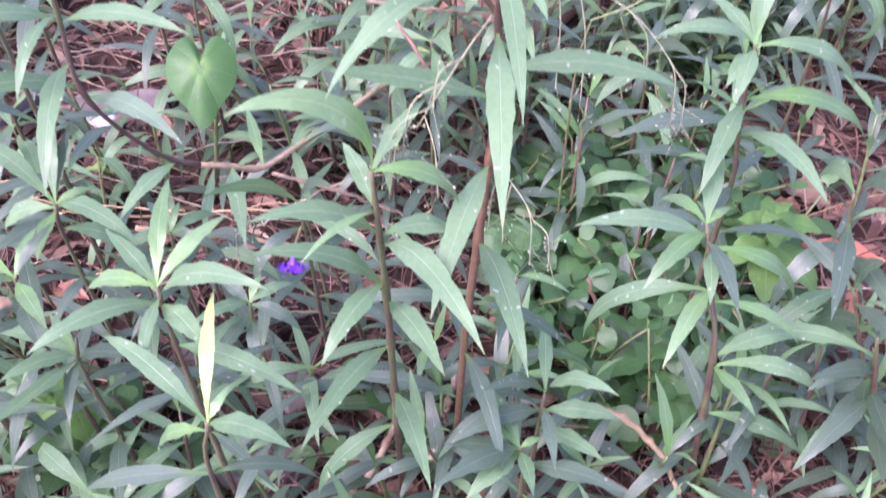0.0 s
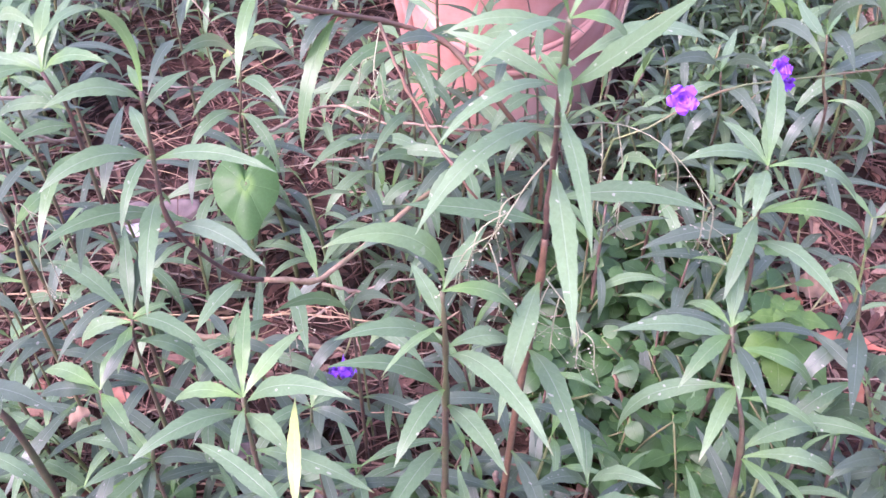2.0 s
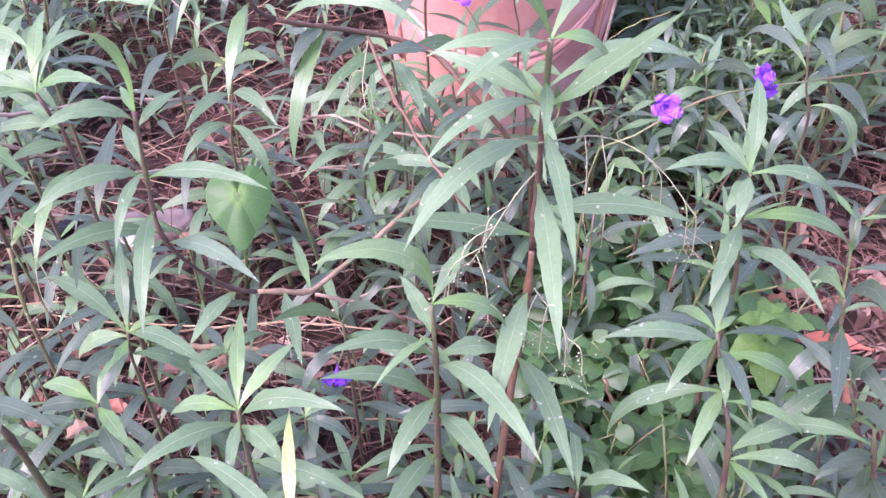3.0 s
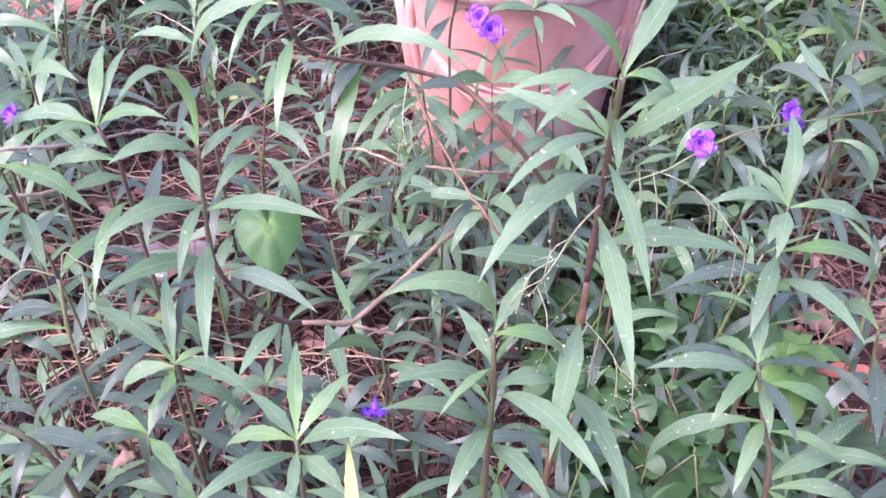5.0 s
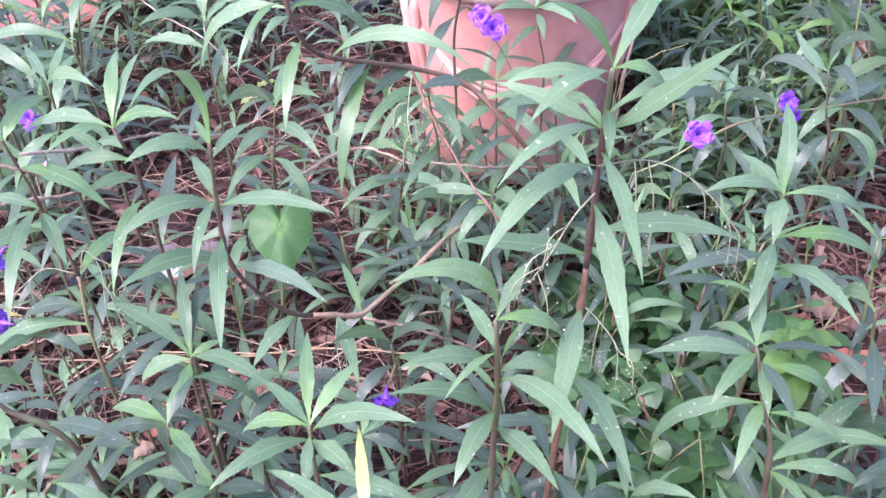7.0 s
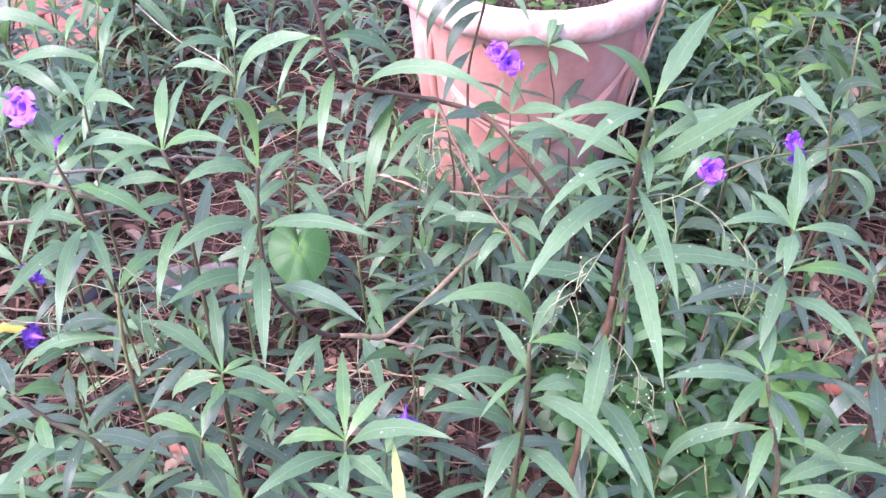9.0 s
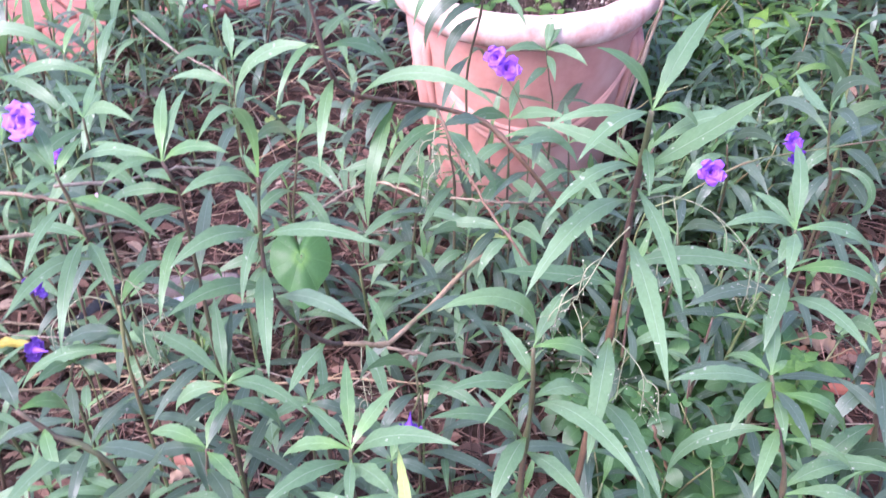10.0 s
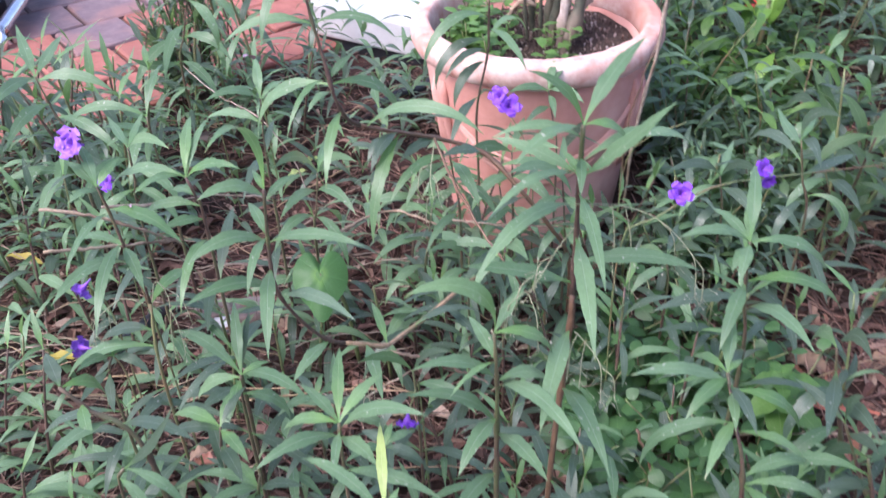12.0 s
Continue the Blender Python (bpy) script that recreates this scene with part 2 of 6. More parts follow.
def tube(bm, points, radii, sides=7, knots=()):
    """A round stem along a smooth line, with thickened joints."""
    pts = [Vector(p) for p in points]
    rings = []
    ref = Vector((0.31, 0.87, 0.38)).normalized()
    for i, p in enumerate(pts):
        tan = (pts[min(i + 1, len(pts) - 1)] - pts[max(i - 1, 0)]).normalized()
        a = tan.cross(ref).normalized()
        b = tan.cross(a)
        r = radii[i] * (1.45 if i in knots else 1.0)
        rings.append([bm.verts.new(p + r * (math.cos(k * math.tau / sides) * a + math.sin(k * math.tau / sides) * b)) for k in range(sides)])
    for r0, r1 in zip(rings, rings[1:]):
        for k in range(sides):
            bm.faces.new((r0[k], r0[(k + 1) % sides], r1[(k + 1) % sides], r1[k]))
    bm.faces.new(rings[0][::-1])
    bm.faces.new(rings[-1])


def smooth_line(points, n):
    """n points along a Catmull-Rom line through the given ones, evenly spaced by length."""
    p = [Vector(q) for q in points]
    if len(p) == 2:
        return [p[0].lerp(p[1], i / (n - 1)) for i in range(n)]
    e = [2 * p[0] - p[1], *p, 2 * p[-1] - p[-2]]
    fine = []
    for i in range(1, len(e) - 2):
        a, b, c, d = e[i - 1 : i + 3]
        for k in range(12):
            t = k / 12
            fine.append(0.5 * (2 * b + (c - a) * t + (2 * a - 5 * b + 4 * c - d) * t * t + (3 * b - a - 3 * c + d) * t**3))
    fine.append(p[-1])
    run = [0.0]
    for a, b in zip(fine, fine[1:]):
        run.append(run[-1] + (b - a).length)
    out, j = [], 0
    for i in range(n):
        s = run[-1] * i / (n - 1)
        while j < len(run) - 2 and run[j + 1] < s:
            j += 1
        f = (s - run[j]) / max(run[j + 1] - run[j], 1e-9)
        out.append(fine[j].lerp(fine[j + 1], min(max(f, 0), 1)))
    return out


def lance(u):
    """Half width of a long lance-shaped blade: narrow at its foot, widest before the middle, drawn out to a thin tip."""
    if not 0 < u < 1:
        return 0.0
    s = min(1.0, u / 0.42)
    grow = 0.12 + 0.88 * s * s * (3 - 2 * s)
    t = max(0.0, (u - 0.42) / 0.58)
    return grow * (1 - t**1.7) ** 1.05


def ovate(u):
    return math.sin(math.pi * min(1, max(0, u)) ** 0.62) ** 0.75 if 0 < u < 1 else 0.0


def blunt(u):
    """Half width of a petal's lobe: a narrow foot, widest past the middle, a broad rounded end."""
    return math.sin(math.pi * (0.06 + 0.82 * u**0.9)) ** 0.65


def pointed(u):
    """Half width of a small egg-shaped blade that ends in a point."""
    return u**0.6 * (1 - u) ** 0.9 / 0.364 if 0 < u < 1 else 0.0


def blade(length, width, rise, droop, seed, segments=14, shape=lance, fold=0.16, wave=0.10, stalk=0.0, roll=None, lean=None):
    """The mesh of one leaf: it leaves its joint along +x at the angle rise, and bends down by droop towards its tip."""
    rng = random.Random(seed)
    roll = rng.uniform(-0.45, 0.45) if roll is None else roll
    tilt = 0.0 if lean is None else radians(lean)
    roll = roll if lean is None else roll * 0.45
    side = rng.uniform(-0.10, 0.10) if lean is None else rng.uniform(-0.02, 0.02)
    ph = rng.uniform(0, 6.28)
    freq = rng.uniform(4, 7)
    bm = bmesh.new()
    uv = bm.loops.layers.uv.new("UVMap")
    across = (-1.0, -0.52, 0.0, 0.52, 1.0)
    at = Vector((0, 0, 0))
    rows, e0, d0 = [], radians(rise), radians(droop)
    for i in range(segments + 1):
        u = i / segments
        e = e0 - d0 * u
        if i:
            em = e0 - d0 * (u - 0.5 / segments)
            at = at + Vector((math.cos(em), 0, math.sin(em))) * (length / segments)
        tan = Vector((math.cos(e), 0, math.sin(e)))
        nor = Vector((-math.sin(e), 0, math.cos(e)))
        tw = tilt + roll * u
        lat = Vector((0, 1, 0)) * math.cos(tw) + nor * math.sin(tw)
        up = tan.cross(lat)
        t = max(0.0, (u - stalk) / (1 - stalk))
        w = max(width * 0.5 * shape(t), width * 0.045 * (1 - u) + 0.0003)
        row = []
        for v in across:
            jag = 1 + (0.05 * math.sin(47 * u + 3 * v + ph) + rng.uniform(-0.05, 0.05)) * abs(v)
            h = fold * w * (abs(v) ** 1.2) - 0.10 * w * v * v + wave * w * abs(v) * math.sin(freq * math.tau * u * 0.5 + ph + (1.6 if v > 0 else 0))
            row.append(bm.verts.new(at + lat * (v * w * jag) + up * h + Vector((0, side * length * u * u, 0))))
        rows.append(row)
    for i in range(segments):
        for k in range(4):
            f = bm.faces.new((rows[i][k], rows[i + 1][k], rows[i + 1][k + 1], rows[i][k + 1]))
            for lp, (du, dv) in zip(f.loops, ((0, 0), (1, 0), (1, 1), (0, 1))):
                lp[uv].uv = ((i + du) / segments, (k + dv) / 4)
    return bm


def mesh_of(name, bm, material):
    me = bpy.data.meshes.new(name)
    bm.to_mesh(me)
    bm.free()
    for poly in me.polygons:
        poly.use_smooth = True
    me.materials.append(material)
    return me


def joined_leaves(thing):
    """One mesh of all the leaves of a plant, for its copies that stand far off."""
    verts, faces, uvs, marks, mats = [], [], [], [], []
    for leaf in [c for c in thing.children if c.name.startswith("leaf")]:
        k0, me = len(verts), leaf.data
        mat = me.materials[0]
        if mat not in mats:
            mats.append(mat)
        verts += [leaf.matrix_basis @ v.co for v in me.vertices]
        faces += [[k0 + i for i in p.vertices] for p in me.polygons]
        uvs += [tuple(d.uv) for d in me.uv_layers[0].data]
        marks += [mats.index(mat)] * len(me.polygons)
    me = bpy.data.meshes.new("foliage")
    me.from_pydata(verts, [], faces)
    me.uv_layers.new(name="UVMap").data.foreach_set("uv", np.array(uvs, dtype=np.float32).ravel())
    for mat in mats:
        me.materials.append(mat)
    for p, mark in zip(me.polygons, marks):
        p.use_smooth, p.material_index = True, mark
    return me


def far_copy(thing, name, stems, label, category, group):
    """A plant like the given one whose leaves are one mesh."""
    clump = empty(name, (0, 0, 0), label, category, group)
    for c in [c for c in thing.children if c.name.startswith(stems)]:
        hang(stems, c.data, clump)
    tagged(hang("foliage", joined_leaves(thing), clump), kind="stuff")
    return clump


SEEDS = iter(range(1000, 100000))


def petunia(label, thick, line, leaves, woody=None):
    """One petunia: a jointed stem from its top down to the ground, and leaves given by the share of the stem at which they stand,
    their heading, rise and droop in degrees, length, width, kind (1: young) and sideways lean of the blade in degrees."""
    foot = Vector(line[-1])
    thing = empty("petunia_plant", foot, label, "plant", "petunias in the bed")
    n = max(12, int(sum((Vector(a) - Vector(b)).length for a, b in zip(line, line[1:])) / 0.014))
    pts = smooth_line([Vector(p) - foot for p in line], n)
    radii = [0.7 * thick * (0.42 + 0.58 * min(1, 2.2 * i / n)) for i in range(n)]
    bm = bmesh.new()
    cut = int(0.3 * n) if woody else n
    knots = {int(r[0] * (n - 1)) for r in leaves}
    tube(bm, pts[:cut], radii[:cut], 8, knots)
    part("stem", bm, STEM, thing)
    if woody:
        bm = bmesh.new()
        tube(bm, pts[cut - 1 :], radii[cut - 1 :], 8, {k - cut + 1 for k in knots})
        part("woody_stem", bm, woody, thing, "hardened brown lower stem")
    # kind 3: old and low leaves, their shade put into a darker green
    for share, heading, rise, droop, length, width, kind, lean in leaves:
        width = min(width, 0.019 + 0.4 * (width - 0.019))
        me = mesh_of("leaf", blade(length, width, rise, droop, next(SEEDS), 24, lean=lean), (LEAF, YOUNG, PALE, DARK, WORN)[kind])
        k = min(n - 2, int(share * (n - 1)))
        hang("leaf", me, thing, m=pose(*pts[k].lerp(pts[k + 1], share * (n - 1) - k), 0, 0, heading))
    # older pairs of leaves down the rest of the stem, with shade in their darker green
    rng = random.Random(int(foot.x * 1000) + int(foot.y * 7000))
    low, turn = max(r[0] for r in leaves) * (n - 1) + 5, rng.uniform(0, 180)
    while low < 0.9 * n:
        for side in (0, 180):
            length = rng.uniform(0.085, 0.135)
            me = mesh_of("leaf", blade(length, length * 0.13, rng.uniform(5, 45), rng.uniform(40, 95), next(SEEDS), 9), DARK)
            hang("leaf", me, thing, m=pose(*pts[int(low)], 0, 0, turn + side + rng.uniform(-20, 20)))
        turn += 90
        low += rng.uniform(3.5, 6.0)
    return thing


# ---- ground ----


def ground():
    """The garden floor: one sheet out to the horizon, finely uneven in the bed."""
    xs = np.r_[-600, -120, -30, -8, -4, np.arange(-2.2, 2.8, 0.05), 4, 8, 30, 120, 600]
    ys = np.r_[-600, -120, -30, -8, -3, np.arange(-0.8, 4.0, 0.05), 6, 9, 30, 120, 600]
    bm = bmesh.new()
    grid = []
    for y in ys:
        row = []
        for x in xs:
            near = abs(x) < 3 and -1 < y < 4
            z = 0.012 * noise.noise((x * 3, y * 3, 0.3)) + 0.006 * noise.noise((x * 11, y * 11, 1.7)) - 0.006 if near else -0.006
            row.append(bm.verts.new((x, y, z)))
        grid.append(row)
    for r0, r1 in zip(grid, grid[1:]):
        for k in range(len(xs) - 1):
            bm.faces.new((r0[k], r0[k + 1], r1[k + 1], r1[k]))
    return tagged(part("ground", bm, SOIL), "dark reddish-brown garden soil with dry litter", "ground", kind="structure")


ground()

# pavement axes: its edge runs from the bed's back towards the front, and it spreads away from the bed
EDGE, ALONG, AWAY = Vector((-0.40, 2.42, 0)), Vector((-0.79, -0.613, 0)), Vector((-0.613, 0.79, 0))


def on_pavement(x, y, margin=0.0):
    d = Vector((x, y, 0)) - EDGE
    return d.dot(AWAY) > -margin and d.dot(ALONG) > -0.35 - margin

# ---- clay pot ----
POT = Vector((0.211, 1.640, 0.0))


def lathe(bm, profile, steps=72):
    rings = []
    for r, z in profile:
        rings.append([bm.verts.new((r * math.cos(k * math.tau / steps), r * math.sin(k * math.tau / steps), z)) for k in range(steps)])
    for r0, r1 in zip(rings, rings[1:]):
        for k in range(steps):
            bm.faces.new((r0[k], r0[(k + 1) % steps], r1[(k + 1) % steps], r1[k]))
    return rings


def clay_pot():
    pot = empty("clay_pot", POT, "large terracotta pot with rolled rim and moulded swags", "pot")
    bm = bmesh.new()
    body = [(0.02, 0.0), (0.165, 0.0), (0.172, 0.006), (0.176, 0.03), (0.184, 0.09), (0.195, 0.17), (0.206, 0.25), (0.215, 0.32), (0.221, 0.375), (0.223, 0.404)]
    inner = [(0.223, 0.404), (0.206, 0.404), (0.200, 0.36), (0.195, 0.30), (0.02, 0.30)]
    lathe(bm, body + inner[1:])
    part("body", bm, CLAY, pot)
    bm = bmesh.new()
    lathe(bm, [(0.207, 0.4000), (0.226, 0.4000), (0.237, 0.4030), (0.245, 0.4100), (0.249, 0.4200), (0.250, 0.4320), (0.248, 0.4440), (0.242, 0.4520), (0.234, 0.4550), (0.228, 0.4535), (0.225, 0.4555), (0.216, 0.4560), (0.212, 0.4520), (0.208, 0.4420), (0.206, 0.4140), (0.205, 0.4040), (0.207, 0.4000)])
    for v in bm.verts:
        v.co += 0.0022 * noise.noise_vector(v.co * 26)
    for v in bm.verts:
        if v.co.z > 0.428:
            v.co.z += 0.0016 * noise.noise(v.co * 70)
    part("rim", bm, LIME, pot, "lime-bleached rolled rim")
    for k in range(3):
        a0 = radians(-150 + 120 * k)
        bm = bmesh.new()
        for strand, (dz, rad) in enumerate(((0.0, 0.012), (0.022, 0.009), (-0.018, 0.007))):
            pts, rr = [], []
            for i in range(37):
                s = i / 36
                a = a0 + radians(120) * s
                z = 0.335 - 0.125 * (1 - (2 * s - 1) ** 2) - dz * math.sin(math.pi * s)
                r = 0.174 + 0.048 * min(1, z / 0.385) - 0.002
                pts.append((r * math.cos(a), r * math.sin(a), z))
                rr.append(rad * (0.6 + 0.4 * math.sin(math.pi * s)) * (1 + 0.12 * math.sin(s * 34 + 2 * strand)))
            tube(bm, pts, rr, 8)
        part("swag", bm, SWAG, pot, "moulded hanging swag worn pale")
        bm = bmesh.new()
        for turn, rad in ((0.0, 0.016), (0.07, 0.010), (-0.07, 0.010)):
            a = a0 + turn
            tube(bm, [(r * math.cos(a), r * math.sin(a), z) for r, z in ((0.219, 0.372), (0.222, 0.345), (0.213, 0.28), (0.200, 0.20), (0.194, 0.17))], [rad * 0.5, rad, rad * 0.9, rad * 0.7, rad * 0.25], 8)
        part("drop", bm, CLAY, pot, "moulded tassel between two swags")
    bm = bmesh.new()
    rings = [[bm.verts.new((r * math.cos(k * math.tau / 40), r * math.sin(k * math.tau / 40), 0.390 + 0.012 * noise.noise((r * 40 * math.cos(k), r * 30, k * 0.7)))) for k in range(40)] for r in (0.199, 0.15, 0.10, 0.05, 0.01)]
    for r0, r1 in zip(rings, rings[1:]):
        for k in range(40):
            bm.faces.new((r0[k], r0[(k + 1) % 40], r1[(k + 1) % 40], r1[k]))
    bm.faces.new(rings[-1])
    part("potting_soil", bm, POTSOIL, pot, "dark crumbly potting soil with pale grit")
    return pot


clay_pot()


def potted_tree():
    """The stems that grow out of the clay pot."""
    foot = POT + Vector((0.02, 0.03, 0.390))
    tree = empty("potted_palm", foot, "cluster of green-brown palm stems growing in the clay pot", "plant")
    rng = random.Random(11)
    for x, y, r, lx, ly in ((0.0, 0.0, 0.012, 0.06, 0.05), (0.026, 0.012, 0.009, 0.13, 0.04), (-0.024, 0.02, 0.009, -0.02, 0.08), (0.004, -0.028, 0.011, 0.09, -0.02), (-0.034, -0.01, 0.005, -0.06, 0.02), (0.014, 0.03, 0.010, 0.05, 0.08), (-0.012, -0.022, 0.005, 0.0, -0.03)):
        bm = bmesh.new()
        pts = smooth_line([(x, y, -0.03), (x + lx * 0.3, y + ly * 0.3, 0.16), (x + lx, y + ly, 0.5)], 26)
        tube(bm, pts, [r * (0.72 - 0.20 * i / 25) for i in range(26)], 10, knots=(4, 9, 15, 20))
        part("trunk", bm, BARK, tree)
    # two bleached, broken stubs and a thick dark stem that leans outwards
    for line, radii, mat, text in (
        ([(0.028, -0.045, -0.02), (0.032, -0.038, 0.06), (0.044, -0.02, 0.16), (0.05, -0.01, 0.24)], (0.011, 0.010, 0.009, 0.007), PALEBARK, "bleached broken stub"),
        ([(0.058, -0.035, 0.05), (0.075, -0.03, 0.09), (0.105, -0.02, 0.15), (0.125, -0.01, 0.21)], (0.008, 0.010, 0.008, 0.005), PALEBARK, "bleached broken stub"),
        ([(0.022, -0.082, -0.02), (0.040, -0.070, 0.03), (0.062, -0.045, 0.09), (0.080, 0.0, 0.30)], (0.012, 0.011, 0.010, 0.008), BARK, "thick dark-green leaning stem"),
    ):
        bm = bmesh.new()
        tube(bm, smooth_line(line, 16), [radii[min(3, i // 4)] * (1 + 0.1 * math.sin(2.3 * i)) for i in range(16)], 9, knots=(4, 9, 13))
        part("trunk", bm, mat, tree, text)
    for k in range(4):
        bm = bmesh.new()
        a = rng.uniform(0, 6.28)
        h = rng.uniform(0.02, 0.10)
        pts = smooth_line([(0.02 * math.cos(a), 0.02 * math.sin(a), h), (0.05 * math.cos(a), 0.05 * math.sin(a), h + 0.01), (0.085 * math.cos(a), 0.085 * math.sin(a), h - 0.03)], 8)
        tube(bm, pts, [0.003, 0.004, 0.004, 0.004, 0.003, 0.003, 0.002, 0.001], 6)
        part("dry_sheath", bm, DRYSTEM, tree, "pale dry leaf sheath")


potted_tree()


def grit():
    """Pale crumbs of grit strewn over the potting soil."""
    rng = random.Random(14)
    verts, faces = [], []
    for k in range(900):
        a, r = rng.uniform(0, 6.28), 0.19 * math.sqrt(rng.random())
        s = rng.uniform(0.0012, 0.0036)
        c = Vector((r * math.cos(a), r * math.sin(a), 0.3965))
        k0 = len(verts)
        verts += [c + Vector(d) * s * rng.uniform(0.7, 1.3) for d in ((1, 0, 0), (-0.6, 0.9, 0), (-0.6, -0.9, 0), (0, 0, 1.1), (0, 0, -3))]
        faces += [(k0, k0 + 1, k0 + 3), (k0 + 1, k0 + 2, k0 + 3), (k0 + 2, k0, k0 + 3), (k0 + 1, k0, k0 + 4), (k0 + 2, k0 + 1, k0 + 4), (k0, k0 + 2, k0 + 4)]
    me = bpy.data.meshes.new("grit")
    me.from_pydata(verts, [], faces)
    me.materials.append(island_material("pale_grit", [(0.0, (0.05, 0.03, 0.025)), (0.5, (0.16, 0.11, 0.09)), (0.85, (0.30, 0.23, 0.20)), (1.0, (0.50, 0.45, 0.42))]))
    ob = hang("grit", me)
    ob.location = POT
    tagged(ob, "pale crumbs of grit strewn over dark potting soil", "grit", kind="stuff")


grit()

# ---- pavement of clay pavers ----


def pavement():
    bm = bmesh.new()
    c = [EDGE + ALONG * a + AWAY * b for a, b in ((-0.35, 0.0), (3.2, 0.0), (3.2, 3.2), (-0.35, 3.2))]
    low = [bm.verts.new((p.x, p.y, -0.03)) for p in c]
    top = [bm.verts.new((p.x, p.y, 0.012)) for p in c]
    bm.faces.new(top)
    for i in range(4):
        bm.faces.new((low[i], low[(i + 1) % 4], top[(i + 1) % 4], top[i]))
    bmesh.ops.recalc_face_normals(bm, faces=bm.faces)
    slab = tagged(part("pavement", bm, JOINT, smooth=False), "terracotta paving with dark sandy joints beside the bed", "pavement", kind="structure")
    meshes = {}
    for key, mat in (("red", PAVER), ("grey", LILAC)):
        for v in range(3):
            rng = random.Random(40 + v)
            bm = bmesh.new()
            bmesh.ops.create_cube(bm, size=1.0)
            bmesh.ops.scale(bm, vec=(0.208, 0.208, 0.04), verts=bm.verts)
            bmesh.ops.bevel(bm, geom=bm.edges[:], offset=0.006, segments=1, affect="EDGES", profile=0.5)
            for w in bm.verts:
                w.co += Vector([rng.uniform(-0.002, 0.002) for _ in range(3)])
            meshes[key, v] = mesh_of("paver", bm, mat)
            for poly in meshes[key, v].polygons:
                poly.use_smooth = False
    rng = random.Random(5)
    turn = math.degrees(math.atan2(ALONG.y, ALONG.x))
    for i in range(15):
        for j in range(11):
            p = EDGE + ALONG * (-0.24 + 0.22 * i + (0.11 if j % 2 else 0)) + AWAY * (0.115 + 0.22 * j)
            grey = j in (3, 4) or (j == 2 and i % 5 == 3)
            m = pose(p.x, p.y, 0.008 + rng.uniform(-0.003, 0.004), rng.uniform(-0.8, 0.8), rng.uniform(-0.8, 0.8), turn + rng.uniform(-1, 1) + 90 * rng.randrange(4))
            hang("paver", meshes["grey" if grey else "red", rng.randrange(3)], slab, m=m)


pavement()


def white_bench():
    """The low white slab on a black base behind the clay pot."""
    bench = empty("white_bench", (0.065, 2.65, 0.0), "low white painted slab bench on a black base", "bench")
    bench.rotation_euler.z = radians(-31)
    for name, size, x, z, mat, text in (("slab", (0.70, 0.66, 0.10), 0.0, 0.09, WHITE, "white painted slab"), ("base", (0.67, 0.63, 0.05), 0.0, 0.02, BLACK, "black base")):
        bm = bmesh.new()
        bmesh.ops.create_cube(bm, size=1.0)
        bmesh.ops.scale(bm, vec=size, verts=bm.verts)
        bmesh.ops.bevel(bm, geom=bm.edges[:], offset=0.01, segments=3, affect="EDGES", profile=0.5)
        bmesh.ops.translate(bm, vec=(x, 0, z), verts=bm.verts)
        part(name, bm, mat, bench, text, smooth=False)


white_bench()


def steel_rack():
    """The grey panel with a bright steel bar at the far end of the paving."""
    rack = empty("steel_rack", (-1.52, 2.62, 0.03), "dark grey metal stand with a polished steel bar", "stand")
    rack.rotation_euler.z = radians(12)
    bm = bmesh.new()
    bmesh.ops.create_cube(bm, size=1.0)
    bmesh.ops.scale(bm, vec=(0.34, 0.5, 0.16), verts=bm.verts)
    bmesh.ops.bevel(bm, geom=bm.edges[:], offset=0.02, segments=3, affect="EDGES", profile=0.5)
    bmesh.ops.translate(bm, vec=(-0.02, 0.14, 0.16), verts=bm.verts)
    part("panel", bm, GREYBOX, rack)
    for x in (-0.15, 0.12):
        bm = bmesh.new()
        tube(bm, [(x, 0.1, 0.0), (x, 0.1, 0.09)], [0.018, 0.018], 12)
        part("foot", bm, BLACK, rack, "black foot")
    bm = bmesh.new()
    tube(bm, smooth_line([(0.16, -0.16, 0.0), (0.165, -0.14, 0.05), (0.20, 0.10, 0.07), (0.22, 0.36, 0.08), (0.22, 0.40, 0.02), (0.22, 0.40, 0.0)], 30), [0.021] * 30, 12)
    part("bar", bm, STEEL, rack, "polished steel bar")


steel_rack()

